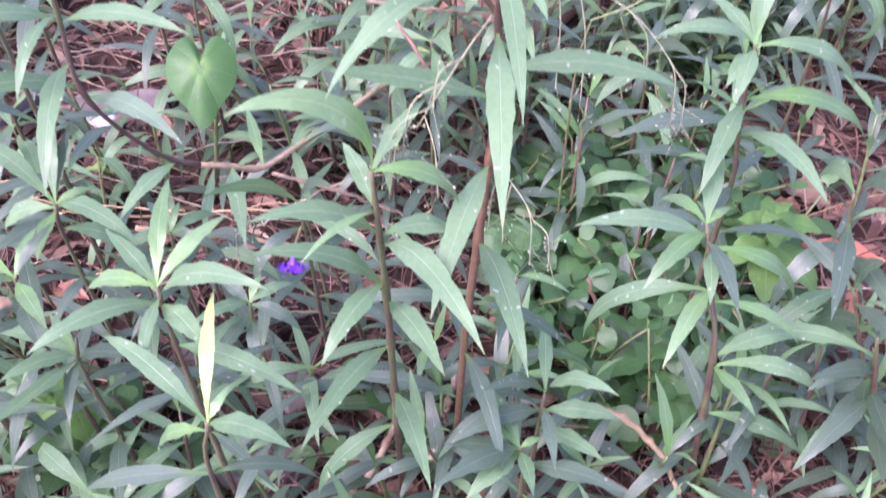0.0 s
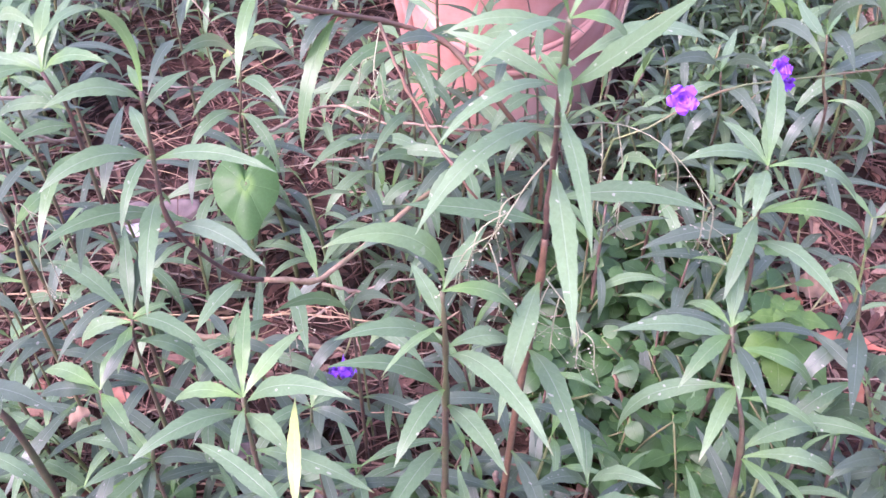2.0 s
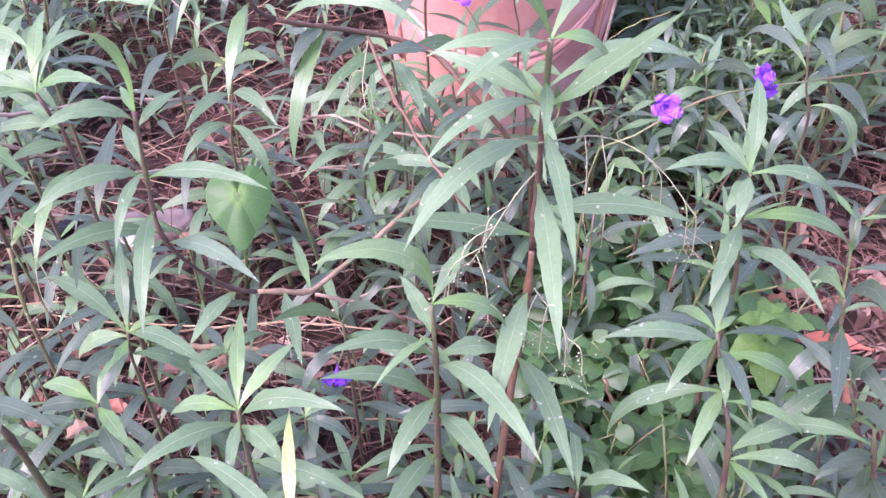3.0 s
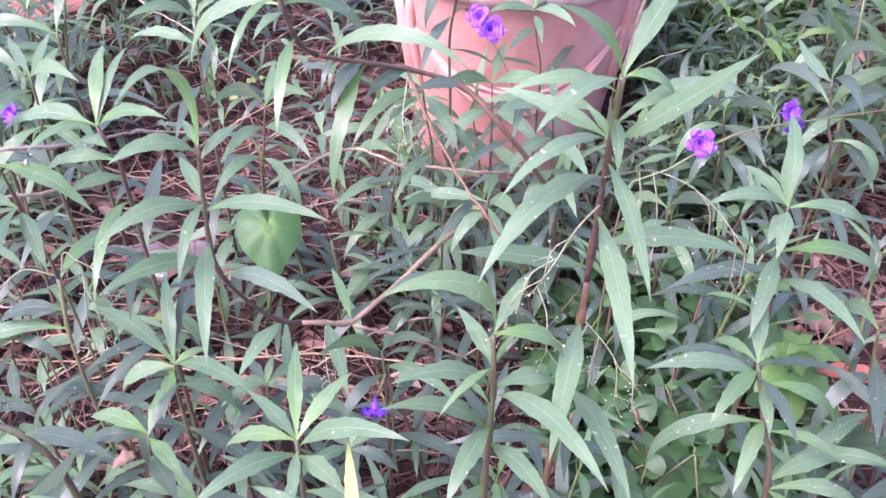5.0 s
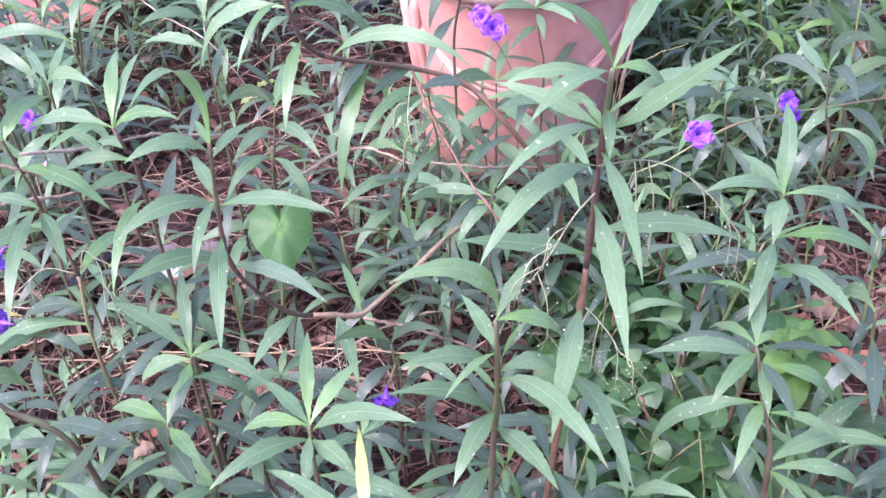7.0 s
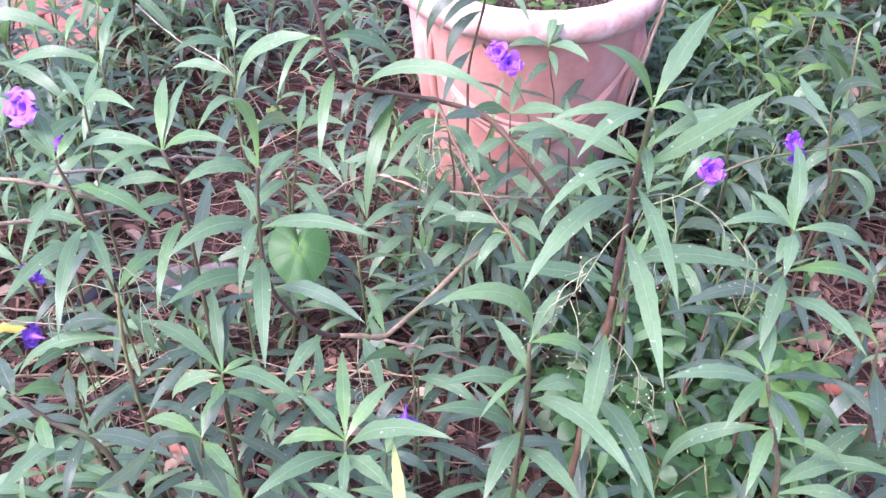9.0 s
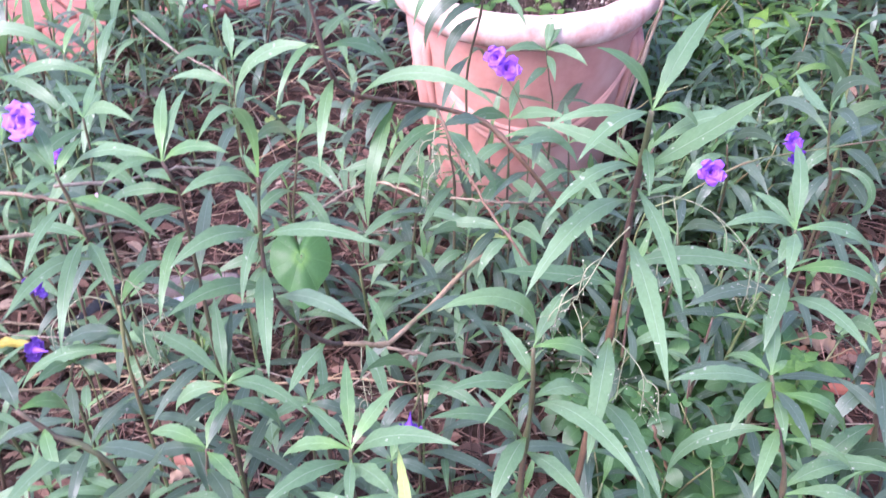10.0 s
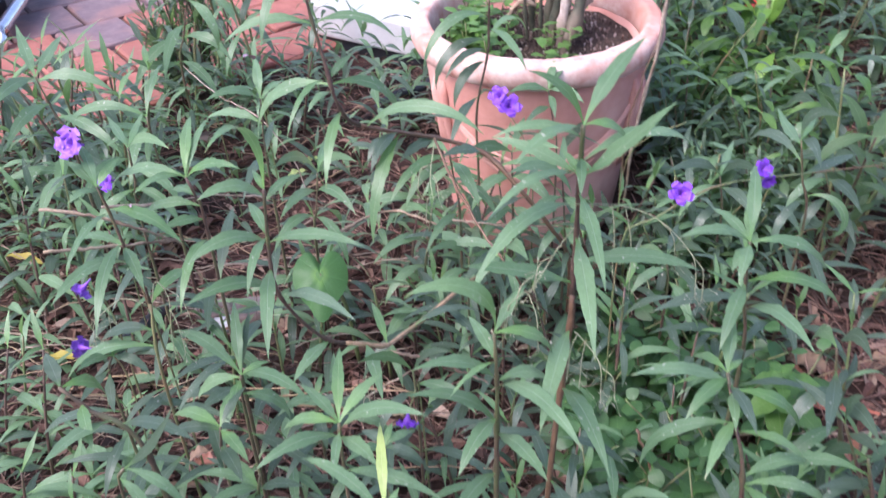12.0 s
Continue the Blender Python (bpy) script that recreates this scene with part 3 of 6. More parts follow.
# ---- the petunias that stand out ----
petunia("tall petunia stem with long arching lance leaves", 0.0052, [(0.185, 0.622, 0.758), (0.186, 0.635, 0.676), (0.187, 0.642, 0.621), (0.187, 0.645, 0.560), (0.186, 0.643, 0.498), (0.179, 0.636, 0.407), (0.171, 0.627, 0.285), (0.163, 0.640, 0.000)], [
    (0.000, 199, 78, 58, 0.088, 0.0113, 1, -55),
    (0.000, 55, 41, 39, 0.123, 0.0172, 0, 0),
    (0.000, 21, 9, 92, 0.070, 0.0118, 1, 30),
    (0.003, 221, 31, 70, 0.090, 0.0164, 0, 0),
    (0.020, 194, 44, 68, 0.092, 0.0114, 0, -30),
    (0.078, 157, 30, 30, 0.094, 0.0143, 0, -30),
    (0.078, 118, 40, 44, 0.036, 0.0080, 1, -5),
    (0.080, 219, 41, 79, 0.122, 0.0146, 0, -5),
    (0.130, 224, 38, 87, 0.158, 0.0225, 0, 0),
    (0.060, 21, 40, 97, 0.152, 0.0171, 0, 15),
    (0.083, 315, 48, -4, 0.149, 0.0225, 0, 45),
    (0.050, 266, 19, 64, 0.054, 0.0099, 0, 0),
    (0.108, 276, 14, 44, 0.137, 0.0133, 0, 0),
    (0.185, 270, 16, 40, 0.173, 0.0178, 0, 0),
    (0.231, 359, 23, 53, 0.134, 0.0211, 0, 20),
    (0.346, 254, 25, 66, 0.150, 0.0225, 0, 0),
    (0.263, 198, 32, 18, 0.131, 0.0220, 0, -20),
    (0.454, 284, 43, 74, 0.159, 0.0225, 0, 0),
], REDSTEM)
petunia("upright dark-stemmed petunia with bright young top leaves", 0.0050, [(0.103, 0.580, 0.547), (0.106, 0.580, 0.473), (0.106, 0.600, 0.346), (0.106, 0.620, 0.000)], [
    (0.000, 197, 101, 126, 0.138, 0.0200, 1, -35),
    (0.000, 57, 36, 42, 0.073, 0.0141, 0, 0),
    (0.000, 6, 18, 96, 0.079, 0.0163, 1, 15),
    (0.070, 117, 40, 51, 0.067, 0.0145, 0, 0),
    (0.120, 205, 67, 74, 0.114, 0.0225, 0, -15),
    (0.273, 199, 75, 73, 0.138, 0.0225, 0, -15),
    (0.120, 24, 20, 93, 0.083, 0.0225, 0, 5),
    (0.143, 303, 58, 87, 0.163, 0.0225, 0, 0),
    (0.070, 229, 35, 64, 0.076, 0.0081, 1, 0),
    (0.243, 242, 34, 69, 0.097, 0.0205, 0, 0),
    (0.298, 299, 44, 62, 0.110, 0.0225, 0, 0),
    (0.431, 244, 45, 63, 0.151, 0.0199, 0, 0),
    (0.579, 290, 43, 66, 0.127, 0.0219, 0, 0),
    (0.692, 213, 17, 100, 0.126, 0.0225, 0, 0),
])
petunia("young petunia shoot with a star of pale top leaves", 0.0045, [(-0.060, 0.553, 0.449), (-0.061, 0.553, 0.368), (-0.061, 0.573, 0.000)], [
    (0.000, 95, 42, 60, 0.102, 0.0135, 1, 0),
    (0.000, 55, 37, 53, 0.080, 0.0139, 1, 0),
    (0.003, 167, 20, 89, 0.084, 0.0166, 1, -10),
    (0.028, 337, 69, 76, 0.131, 0.0225, 0, 10),
    (0.045, 219, 47, 71, 0.109, 0.0199, 0, -5),
    (0.028, 271, 31, 61, 0.071, 0.0104, 0, 0),
    (0.045, 317, 32, 63, 0.062, 0.0192, 0, 0),
    (0.000, 138, 40, 47, 0.065, 0.0142, 0, 0),
    (0.163, 336, 30, 52, 0.123, 0.0204, 0, 0),
])
petunia("young petunia shoot with pale yellow-green leaves", 0.0045, [(-0.006, 0.451, 0.428), (-0.017, 0.451, 0.346), (-0.017, 0.471, 0.000)], [
    (0.000, 96, 44, 65, 0.110, 0.0110, 2, 0),
    (0.003, 144, 41, 78, 0.124, 0.0150, 0, 0),
    (0.000, 63, 39, 42, 0.031, 0.0080, 1, 0),
    (0.008, 336, 55, 73, 0.082, 0.0186, 0, 0),
    (0.025, 175, 6, 100, 0.066, 0.0145, 1, 0),
])
petunia("petunia stem with blue-green drooping leaves", 0.0050, [(0.382, 0.690, 0.386), (0.390, 0.655, 0.337), (0.403, 0.630, 0.269), (0.430, 0.630, 0.000)], [
    (0.000, 82, 39, 53, 0.085, 0.0159, 0, 0),
    (0.000, 74, 43, 51, 0.089, 0.0124, 0, 0),
    (0.000, 121, 18, 90, 0.080, 0.0127, 1, -15),
    (0.000, 41, 35, 65, 0.033, 0.0092, 1, 0),
    (0.018, 225, 34, 76, 0.094, 0.0176, 1, 0),
    (0.030, 186, 42, 61, 0.130, 0.0225, 0, -10),
    (0.053, 353, 13, 96, 0.124, 0.0167, 1, 15),
    (0.060, 263, 31, 61, 0.066, 0.0135, 0, 0),
    (0.038, 275, 34, 55, 0.095, 0.0162, 3, 0),
    (0.150, 167, 2, 98, 0.170, 0.0225, 0, -15),
    (0.145, 238, 34, 70, 0.108, 0.0161, 1, 0),
    (0.175, 349, 15, 81, 0.104, 0.0119, 1, 15),
    (0.336, 18, 37, 80, 0.102, 0.0225, 0, 0),
    (0.564, 349, 12, 71, 0.128, 0.0225, 0, 5),
    (0.366, 292, 32, 41, 0.072, 0.0139, 1, 0),
    (0.366, 357, 28, 106, 0.147, 0.0225, 0, 5),
])
petunia("slender petunia stem with narrow green leaves", 0.0045, [(0.419, 0.804, 0.495), (0.425, 0.804, 0.408), (0.437, 0.804, 0.306), (0.437, 0.824, 0.000)], [
    (0.000, 77, 61, 79, 0.127, 0.0175, 0, 0),
    (0.000, 83, 36, 30, 0.063, 0.0137, 0, 0),
    (0.000, 119, 31, 45, 0.071, 0.0140, 0, -15),
    (0.003, 197, 51, 72, 0.110, 0.0168, 0, -20),
    (0.003, 2, 18, 96, 0.138, 0.0182, 0, 25),
    (0.010, 248, 24, 70, 0.071, 0.0159, 0, 0),
    (0.018, 234, 29, 70, 0.055, 0.0165, 0, 0),
    (0.125, 0, 22, 87, 0.154, 0.0225, 1, 20),
    (0.133, 244, 24, 69, 0.121, 0.0197, 0, 0),
    (0.213, 287, 52, 68, 0.157, 0.0225, 0, 15),
    (0.178, 194, 26, 47, 0.132, 0.0225, 3, -10),
])
petunia("petunia with a long woody stem lying along the ground", 0.0046, [(-0.140, 0.712, 0.639), (-0.146, 0.716, 0.569), (-0.143, 0.704, 0.512), (-0.126, 0.717, 0.456), (-0.100, 0.745, 0.396), (-0.066, 0.767, 0.370), (-0.041, 0.783, 0.351), (-0.034, 0.788, 0.346), (-0.028, 0.796, 0.344), (-0.010, 0.825, 0.338), (0.022, 0.880, 0.325), (0.075, 0.976, 0.305), (0.130, 1.060, 0.270), (0.190, 1.150, 0.170), (0.215, 1.190, 0.000)], [
    (0.003, 259, 108, 125, 0.183, 0.0150, 1, 0),
    (0.011, 225, 63, 82, 0.092, 0.0171, 0, -30),
    (0.018, 54, 38, 53, 0.055, 0.0120, 0, 10),
    (0.003, 120, 42, 53, 0.036, 0.0080, 1, 0),
    (0.073, 340, 37, 52, 0.129, 0.0168, 0, 20),
    (0.073, 225, 54, 82, 0.112, 0.0206, 0, -20),
    (0.066, 264, 32, 85, 0.096, 0.0108, 0, 0),
    (0.066, 120, 43, 64, 0.066, 0.0133, 0, 0),
    (0.105, 278, 30, 73, 0.144, 0.0169, 0, 0),
    (0.130, 225, 52, 65, 0.125, 0.0212, 0, -20),
    (0.143, 323, 43, 65, 0.129, 0.0225, 4, 5),
    (0.262, 245, 23, 48, 0.086, 0.0195, 0, 0),
    (0.355, 111, 38, 49, 0.079, 0.0113, 1, 0),
    (0.319, 287, 24, 58, 0.103, 0.0168, 0, 0),
], WOODY)
petunia("slim petunia shoot with upright top leaves", 0.0040, [(-0.237, 0.756, 0.629), (-0.230, 0.756, 0.601), (-0.231, 0.773, 0.532), (-0.231, 0.793, 0.000)], [
    (0.000, 95, 52, 67, 0.099, 0.0129, 1, 0),
    (0.003, 82, 48, 58, 0.097, 0.0097, 0, 0),
    (0.003, 338, 55, 69, 0.087, 0.0146, 1, 30),
    (0.000, 164, 23, 80, 0.121, 0.0162, 0, -20),
    (0.000, 241, 45, 62, 0.081, 0.0117, 1, -20),
    (0.040, 148, 29, 77, 0.046, 0.0145, 0, -5),
    (0.088, 172, 21, 74, 0.089, 0.0149, 0, -25),
    (0.120, 222, 37, 55, 0.058, 0.0136, 0, -25),
    (0.168, 266, 39, 91, 0.136, 0.0128, 1, 0),
])
petunia("leaning petunia stem with thin drooping leaves", 0.0030, [(-0.331, 0.736, 0.631), (-0.325, 0.741, 0.585), (-0.320, 0.743, 0.523), (-0.310, 0.743, 0.461), (-0.313, 0.730, 0.355), (-0.313, 0.750, 0.000)], [
    (0.003, 140, 40, 50, 0.056, 0.0160, 0, 0),
    (0.000, 119, 50, 52, 0.068, 0.0137, 0, 0),
    (0.003, 68, 39, 43, 0.048, 0.0116, 1, 10),
    (0.010, 248, 45, 64, 0.049, 0.0109, 0, -20),
    (0.053, 332, 26, 63, 0.114, 0.0225, 1, 5),
    (0.060, 261, 27, 60, 0.108, 0.0120, 0, 0),
    (0.135, 162, 30, 72, 0.074, 0.0143, 0, -10),
    (0.130, 273, 29, 81, 0.148, 0.0146, 0, 0),
    (0.140, 301, 26, 73, 0.083, 0.0145, 0, 0),
    (0.180, 250, 52, 72, 0.143, 0.0198, 0, -15),
    (0.278, 68, 34, 81, 0.099, 0.0173, 1, 5),
    (0.331, 178, 22, 77, 0.081, 0.0192, 3, -15),
    (0.368, 179, 14, 82, 0.161, 0.0211, 0, -15),
], GREENSTEM)
petunia("bent petunia stem arching sideways across the bed", 0.0048, [(-0.128, 0.992, 0.830), (-0.119, 0.987, 0.735), (-0.105, 0.980, 0.662), (-0.093, 0.975, 0.605), (-0.069, 0.999, 0.559), (0.030, 1.080, 0.492), (0.100, 1.102, 0.452), (0.146, 1.077, 0.412), (0.201, 1.087, 0.328), (0.240, 1.124, 0.222), (0.240, 1.144, 0.000)], [
    (0.196, 166, 11, 99, 0.168, 0.0212, 0, -40),
    (0.191, 247, 35, 97, 0.128, 0.0096, 1, 0),
    (0.196, 32, 8, 106, 0.159, 0.0225, 0, 40),
    (0.205, 242, 29, 67, 0.059, 0.0125, 0, -5),
    (0.189, 52, 41, 39, 0.052, 0.0133, 0, 10),
    (0.237, 264, 20, 84, 0.138, 0.0144, 1, 0),
    (0.291, 343, 52, 95, 0.188, 0.0225, 0, 35),
    (0.355, 252, 7, 96, 0.185, 0.0189, 1, 0),
    (0.350, 245, 29, 87, 0.092, 0.0214, 3, 0),
    (0.421, 227, 19, 49, 0.078, 0.0199, 3, -10),
    (0.532, 14, 15, 91, 0.151, 0.0225, 0, 30),
    (0.502, 209, 42, 60, 0.077, 0.0208, 3, -25),
    (0.000, 205, 48, 120, 0.125, 0.0150, 1, -10),
    (0.000, 25, 50, 105, 0.120, 0.0150, 1, 10),
    (0.000, 280, 60, 95, 0.070, 0.0100, 1, 0),
    (0.054, 250, 30, 110, 0.140, 0.0170, 0, 0),
    (0.054, 95, 35, 90, 0.120, 0.0150, 0, 0),
    (0.117, 185, 28, 75, 0.125, 0.0170, 0, -25),
    (0.117, 5, 30, 85, 0.115, 0.0160, 0, 20),
], REDSTEM)
petunia("thin petunia shoot in front of the clay pot", 0.0030, [(0.215, 1.362, 0.428), (0.225, 1.362, 0.367), (0.234, 1.362, 0.302), (0.234, 1.380, 0.000)], [
    (0.003, 55, 44, 51, 0.064, 0.0122, 0, 0),
    (0.003, 75, 51, 51, 0.071, 0.0148, 0, 0),
    (0.008, 309, 40, 69, 0.092, 0.0194, 0, 25),
    (0.008, 203, 38, 57, 0.081, 0.0157, 0, -30),
    (0.028, 277, 22, 74, 0.065, 0.0130, 0, 0),
    (0.005, 72, -8, 2, 0.157, 0.0107, 0, 10),
    (0.010, 115, -10, 30, 0.149, 0.0153, 0, -55),
    (0.005, 50, -2, 54, 0.150, 0.0164, 0, 60),
    (0.080, 248, 27, 27, 0.149, 0.0130, 0, -25),
])
petunia("tall thin petunia stem with hanging leaves before the clay pot", 0.0034, [(0.116, 1.360, 0.660), (0.112, 1.360, 0.556), (0.110, 1.360, 0.497), (0.090, 1.360, 0.386), (0.092, 1.360, 0.250), (0.090, 1.375, 0.000)], [
    (0.150, 220, 42, 121, 0.178, 0.0200, 0, -20),
    (0.211, 208, 30, 128, 0.150, 0.0190, 3, -25),
    (0.266, 222, 12, 105, 0.112, 0.0200, 3, -10),
    (0.205, 54, 43, 110, 0.135, 0.0170, 0, 0),
    (0.178, 302, 18, 69, 0.123, 0.0160, 0, 5),
    (0.238, 228, 34, 83, 0.117, 0.0150, 3, -15),
])
petunia("low petunia shoot with a star of leaves", 0.0040, [(0.246, 0.591, 0.260), (0.244, 0.591, 0.191), (0.244, 0.611, 0.000)], [
    (0.003, 89, 35, 65, 0.090, 0.0135, 0, 0),
    (0.005, 211, 78, 78, 0.096, 0.0225, 3, 0),
    (0.003, 319, 84, 76, 0.111, 0.0225, 0, 5),
    (0.108, 212, 50, 65, 0.110, 0.0225, 3, 0),
    (0.108, 352, 35, 64, 0.078, 0.0200, 0, 5),
    (0.075, 277, 36, 63, 0.074, 0.0127, 3, 0),
    (0.228, 320, 42, 45, 0.082, 0.0214, 0, 0),
])
petunia("low petunia shoot with blue-green leaves", 0.0040, [(0.223, 0.545, 0.241), (0.229, 0.545, 0.178), (0.229, 0.565, 0.000)], [
    (0.000, 112, 33, 71, 0.070, 0.0138, 0, 0),
    (0.008, 218, 51, 63, 0.103, 0.0225, 3, 0),
    (0.020, 283, 40, 65, 0.051, 0.0136, 0, 0),
    (0.000, 138, 34, 50, 0.032, 0.0082, 1, 0),
    (0.000, 27, 37, 64, 0.024, 0.0080, 1, 0),
    (0.115, 330, 46, 43, 0.115, 0.0225, 3, 0),
    (0.023, 228, 32, 54, 0.074, 0.0214, 0, 0),
    (0.003, 189, 32, 29, 0.072, 0.0200, 3, 0),
])
petunia("low petunia shoot with arching leaves", 0.0040, [(-0.204, 0.704, 0.377), (-0.209, 0.704, 0.316), (-0.209, 0.724, 0.000)], [
    (0.000, 102, 47, 49, 0.109, 0.0149, 0, 0),
    (0.000, 91, 37, 40, 0.096, 0.0097, 3, 0),
    (0.000, 147, 48, 88, 0.138, 0.0225, 0, 0),
    (0.000, 24, 39, 61, 0.041, 0.0097, 1, 15),
    (0.013, 179, 11, 90, 0.081, 0.0199, 0, -15),
    (0.058, 238, 42, 59, 0.070, 0.0189, 3, -5),
    (0.005, 330, 47, 85, 0.118, 0.0225, 0, 0),
    (0.023, 272, 30, 59, 0.065, 0.0135, 1, 0),
    (0.085, 13, 1, 97, 0.089, 0.0201, 0, 15),
])
petunia("low petunia shoot with two-toned leaves", 0.0040, [(-0.210, 0.613, 0.381), (-0.215, 0.613, 0.307), (-0.215, 0.633, 0.000)], [
    (0.000, 154, 31, 83, 0.080, 0.0186, 1, 0),
    (0.013, 180, 32, 80, 0.067, 0.0177, 3, -10),
    (0.000, 82, 38, 55, 0.054, 0.0102, 1, 0),
    (0.000, 66, 38, 43, 0.059, 0.0107, 3, 0),
    (0.013, 310, 29, 55, 0.069, 0.0152, 1, 0),
    (0.080, 305, 29, 66, 0.064, 0.0186, 3, 0),
])
petunia("petunia stem beside the paving", 0.0040, [(-0.443, 1.214, 0.467), (-0.440, 1.214, 0.382), (-0.435, 1.214, 0.322), (-0.435, 1.234, 0.000)], [
    (0.000, 173, 33, 94, 0.178, 0.0205, 0, -30),
    (0.033, 152, 38, 54, 0.086, 0.0225, 0, -10),
    (0.000, 86, 56, 68, 0.122, 0.0144, 0, 0),
    (0.040, 268, 20, 74, 0.138, 0.0178, 0, 0),
    (0.055, 231, 40, 27, 0.092, 0.0138, 0, -40),
    (0.060, 238, 36, 53, 0.093, 0.0132, 0, -30),
    (0.080, 277, 20, 72, 0.071, 0.0132, 0, 0),
])
petunia("petunia shoot among dry stems", 0.0035, [(-0.243, 1.171, 0.516), (-0.246, 1.171, 0.464), (-0.248, 1.171, 0.409), (-0.248, 1.191, 0.000)], [
    (0.005, 225, 57, 74, 0.107, 0.0162, 0, -40),
    (0.000, 102, 51, 53, 0.085, 0.0156, 0, 0),
    (0.005, 60, 39, 72, 0.069, 0.0128, 0, 10),
    (0.085, 162, 32, 71, 0.110, 0.0171, 0, -25),
])
petunia("low leaning petunia stem with blue-green leaves", 0.0060, [(-0.370, 0.597, 0.461), (-0.347, 0.597, 0.428), (-0.291, 0.591, 0.357), (-0.291, 0.611, 0.000)], [
    (0.003, 54, -4, 107, 0.095, 0.0225, 1, 25),
    (0.005, 124, 43, 59, 0.057, 0.0168, 3, 0),
    (0.065, 296, 32, 70, 0.080, 0.0138, 1, 0),
    (0.163, 339, 39, 63, 0.109, 0.0225, 3, 0),
    (0.145, 255, 43, 41, 0.126, 0.0222, 0, 0),
    (0.273, 255, 32, 57, 0.051, 0.0142, 3, 0),
])
petunia("petunia stem with broad drooping blue-green leaves", 0.0045, [(0.532, 0.750, 0.369), (0.547, 0.750, 0.292), (0.573, 0.750, 0.185), (0.573, 0.770, 0.000)], [
    (0.000, 82, -10, 66, 0.178, 0.0199, 0, -65),
    (0.010, 267, 79, 85, 0.137, 0.0212, 3, 55),
    (0.211, 213, 58, 172, 0.143, 0.0183, 3, -10),
    (0.236, 270, 44, 42, 0.141, 0.0194, 3, 30),
    (0.382, 208, 25, 88, 0.121, 0.0204, 0, -10),
    (0.106, 247, 23, 16, 0.176, 0.0178, 3, 10),
    (0.442, 77, -44, 86, 0.170, 0.0227, 3, 5),
])
petunia("petunia stem with grey-green leaves", 0.0045, [(0.534, 0.682, 0.307), (0.571, 0.682, 0.215), (0.604, 0.682, 0.130), (0.604, 0.702, 0.000)], [
    (0.682, 220, 31, 83, 0.115, 0.0225, 0, 0),
    (0.000, 122, 24, 35, 0.083, 0.0145, 3, -25),
    (0.000, 282, 105, 62, 0.069, 0.0164, 3, 75),
    (0.060, 255, 45, 12, 0.182, 0.0151, 3, 40),
    (0.312, 98, -18, 49, 0.150, 0.0178, 0, -45),
    (0.447, 256, 23, -15, 0.206, 0.0202, 3, 20),
    (0.482, 228, 17, 66, 0.126, 0.0170, 3, 0),
])
petunia("low petunia shoot with grey-green leaves", 0.0040, [(-0.114, 0.797, 0.236), (-0.113, 0.797, 0.195), (-0.115, 0.797, 0.133), (-0.115, 0.817, 0.000)], [
    (0.000, 97, -5, 13, 0.138, 0.0132, 0, 0),
    (0.025, 353, 52, 124, 0.085, 0.0147, 3, 25),
    (0.151, 349, 49, 131, 0.105, 0.0160, 0, 25),
    (0.060, 246, 43, 116, 0.083, 0.0136, 3, -15),
    (0.070, 137, -9, 46, 0.130, 0.0126, 0, -30),
    (0.256, 314, 1, 69, 0.100, 0.0148, 3, 5),
])
petunia("low petunia shoot with grey-green leaves", 0.0040, [(-0.168, 0.593, 0.325), (-0.176, 0.593, 0.265), (-0.176, 0.613, 0.000)], [
    (0.078, 225, 48, 56, 0.074, 0.0164, 0, -15),
    (0.088, 349, 51, 65, 0.066, 0.0192, 3, 0),
    (0.090, 258, 29, 4, 0.124, 0.0189, 0, 0),
    (0.105, 281, 42, 72, 0.077, 0.0124, 3, 0),
    (0.073, 164, 33, 71, 0.089, 0.0158, 0, 0),
    (0.075, 132, 36, 56, 0.055, 0.0102, 1, 0),
])
petunia("low petunia at the bed edge", 0.0045, [(-0.291, 0.530, 0.407), (-0.302, 0.530, 0.356), (-0.302, 0.550, 0.000)], [
    (0.000, 344, 10, 93, 0.092, 0.0130, 0, 10),
    (0.000, 329, 45, -16, 0.196, 0.0118, 3, 70),
    (0.045, 321, 24, 133, 0.084, 0.0130, 0, 0),
])
petunia("petunia stem with broad blue-grey leaves near the ground", 0.0050, [(0.469, 0.797, 0.124), (0.495, 0.797, 0.030), (0.520, 0.797, -0.109)], [
    (0.156, 231, 24, 98, 0.162, 0.0252, 0, 0),
    (0.457, 343, 69, 110, 0.156, 0.0243, 3, 25),
    (0.558, 347, 36, 63, 0.140, 0.0249, 3, 20),
    (0.854, 305, 78, 99, 0.188, 0.0313, 3, 30),
    (0.407, 302, 38, 83, 0.095, 0.0184, 0, 20),
    (0.266, 9, 43, 91, 0.113, 0.0208, 3, 20),
    (0.829, 217, 64, 56, 0.170, 0.0220, 3, -25),
])
petunia("petunia with pale grey-green arching leaves", 0.0050, [(0.557, 0.650, 0.279), (0.587, 0.650, 0.179), (0.627, 0.650, 0.061), (0.627, 0.670, 0.000)], [
    (0.113, 160, 30, 120, 0.184, 0.0225, 0, -10),
    (0.163, 206, 45, 74, 0.095, 0.0196, 3, 0),
    (0.000, 94, -28, 54, 0.204, 0.0185, 3, -70),
    (0.206, 212, 49, 30, 0.153, 0.0169, 3, -25),
    (0.035, 51, -29, -5, 0.159, 0.0143, 0, 0),
    (0.357, 221, 27, 64, 0.129, 0.0204, 3, 0),
    (0.226, 131, -73, 115, 0.109, 0.0306, 3, -75),
    (0.437, 245, 34, -2, 0.193, 0.0189, 3, 15),
])
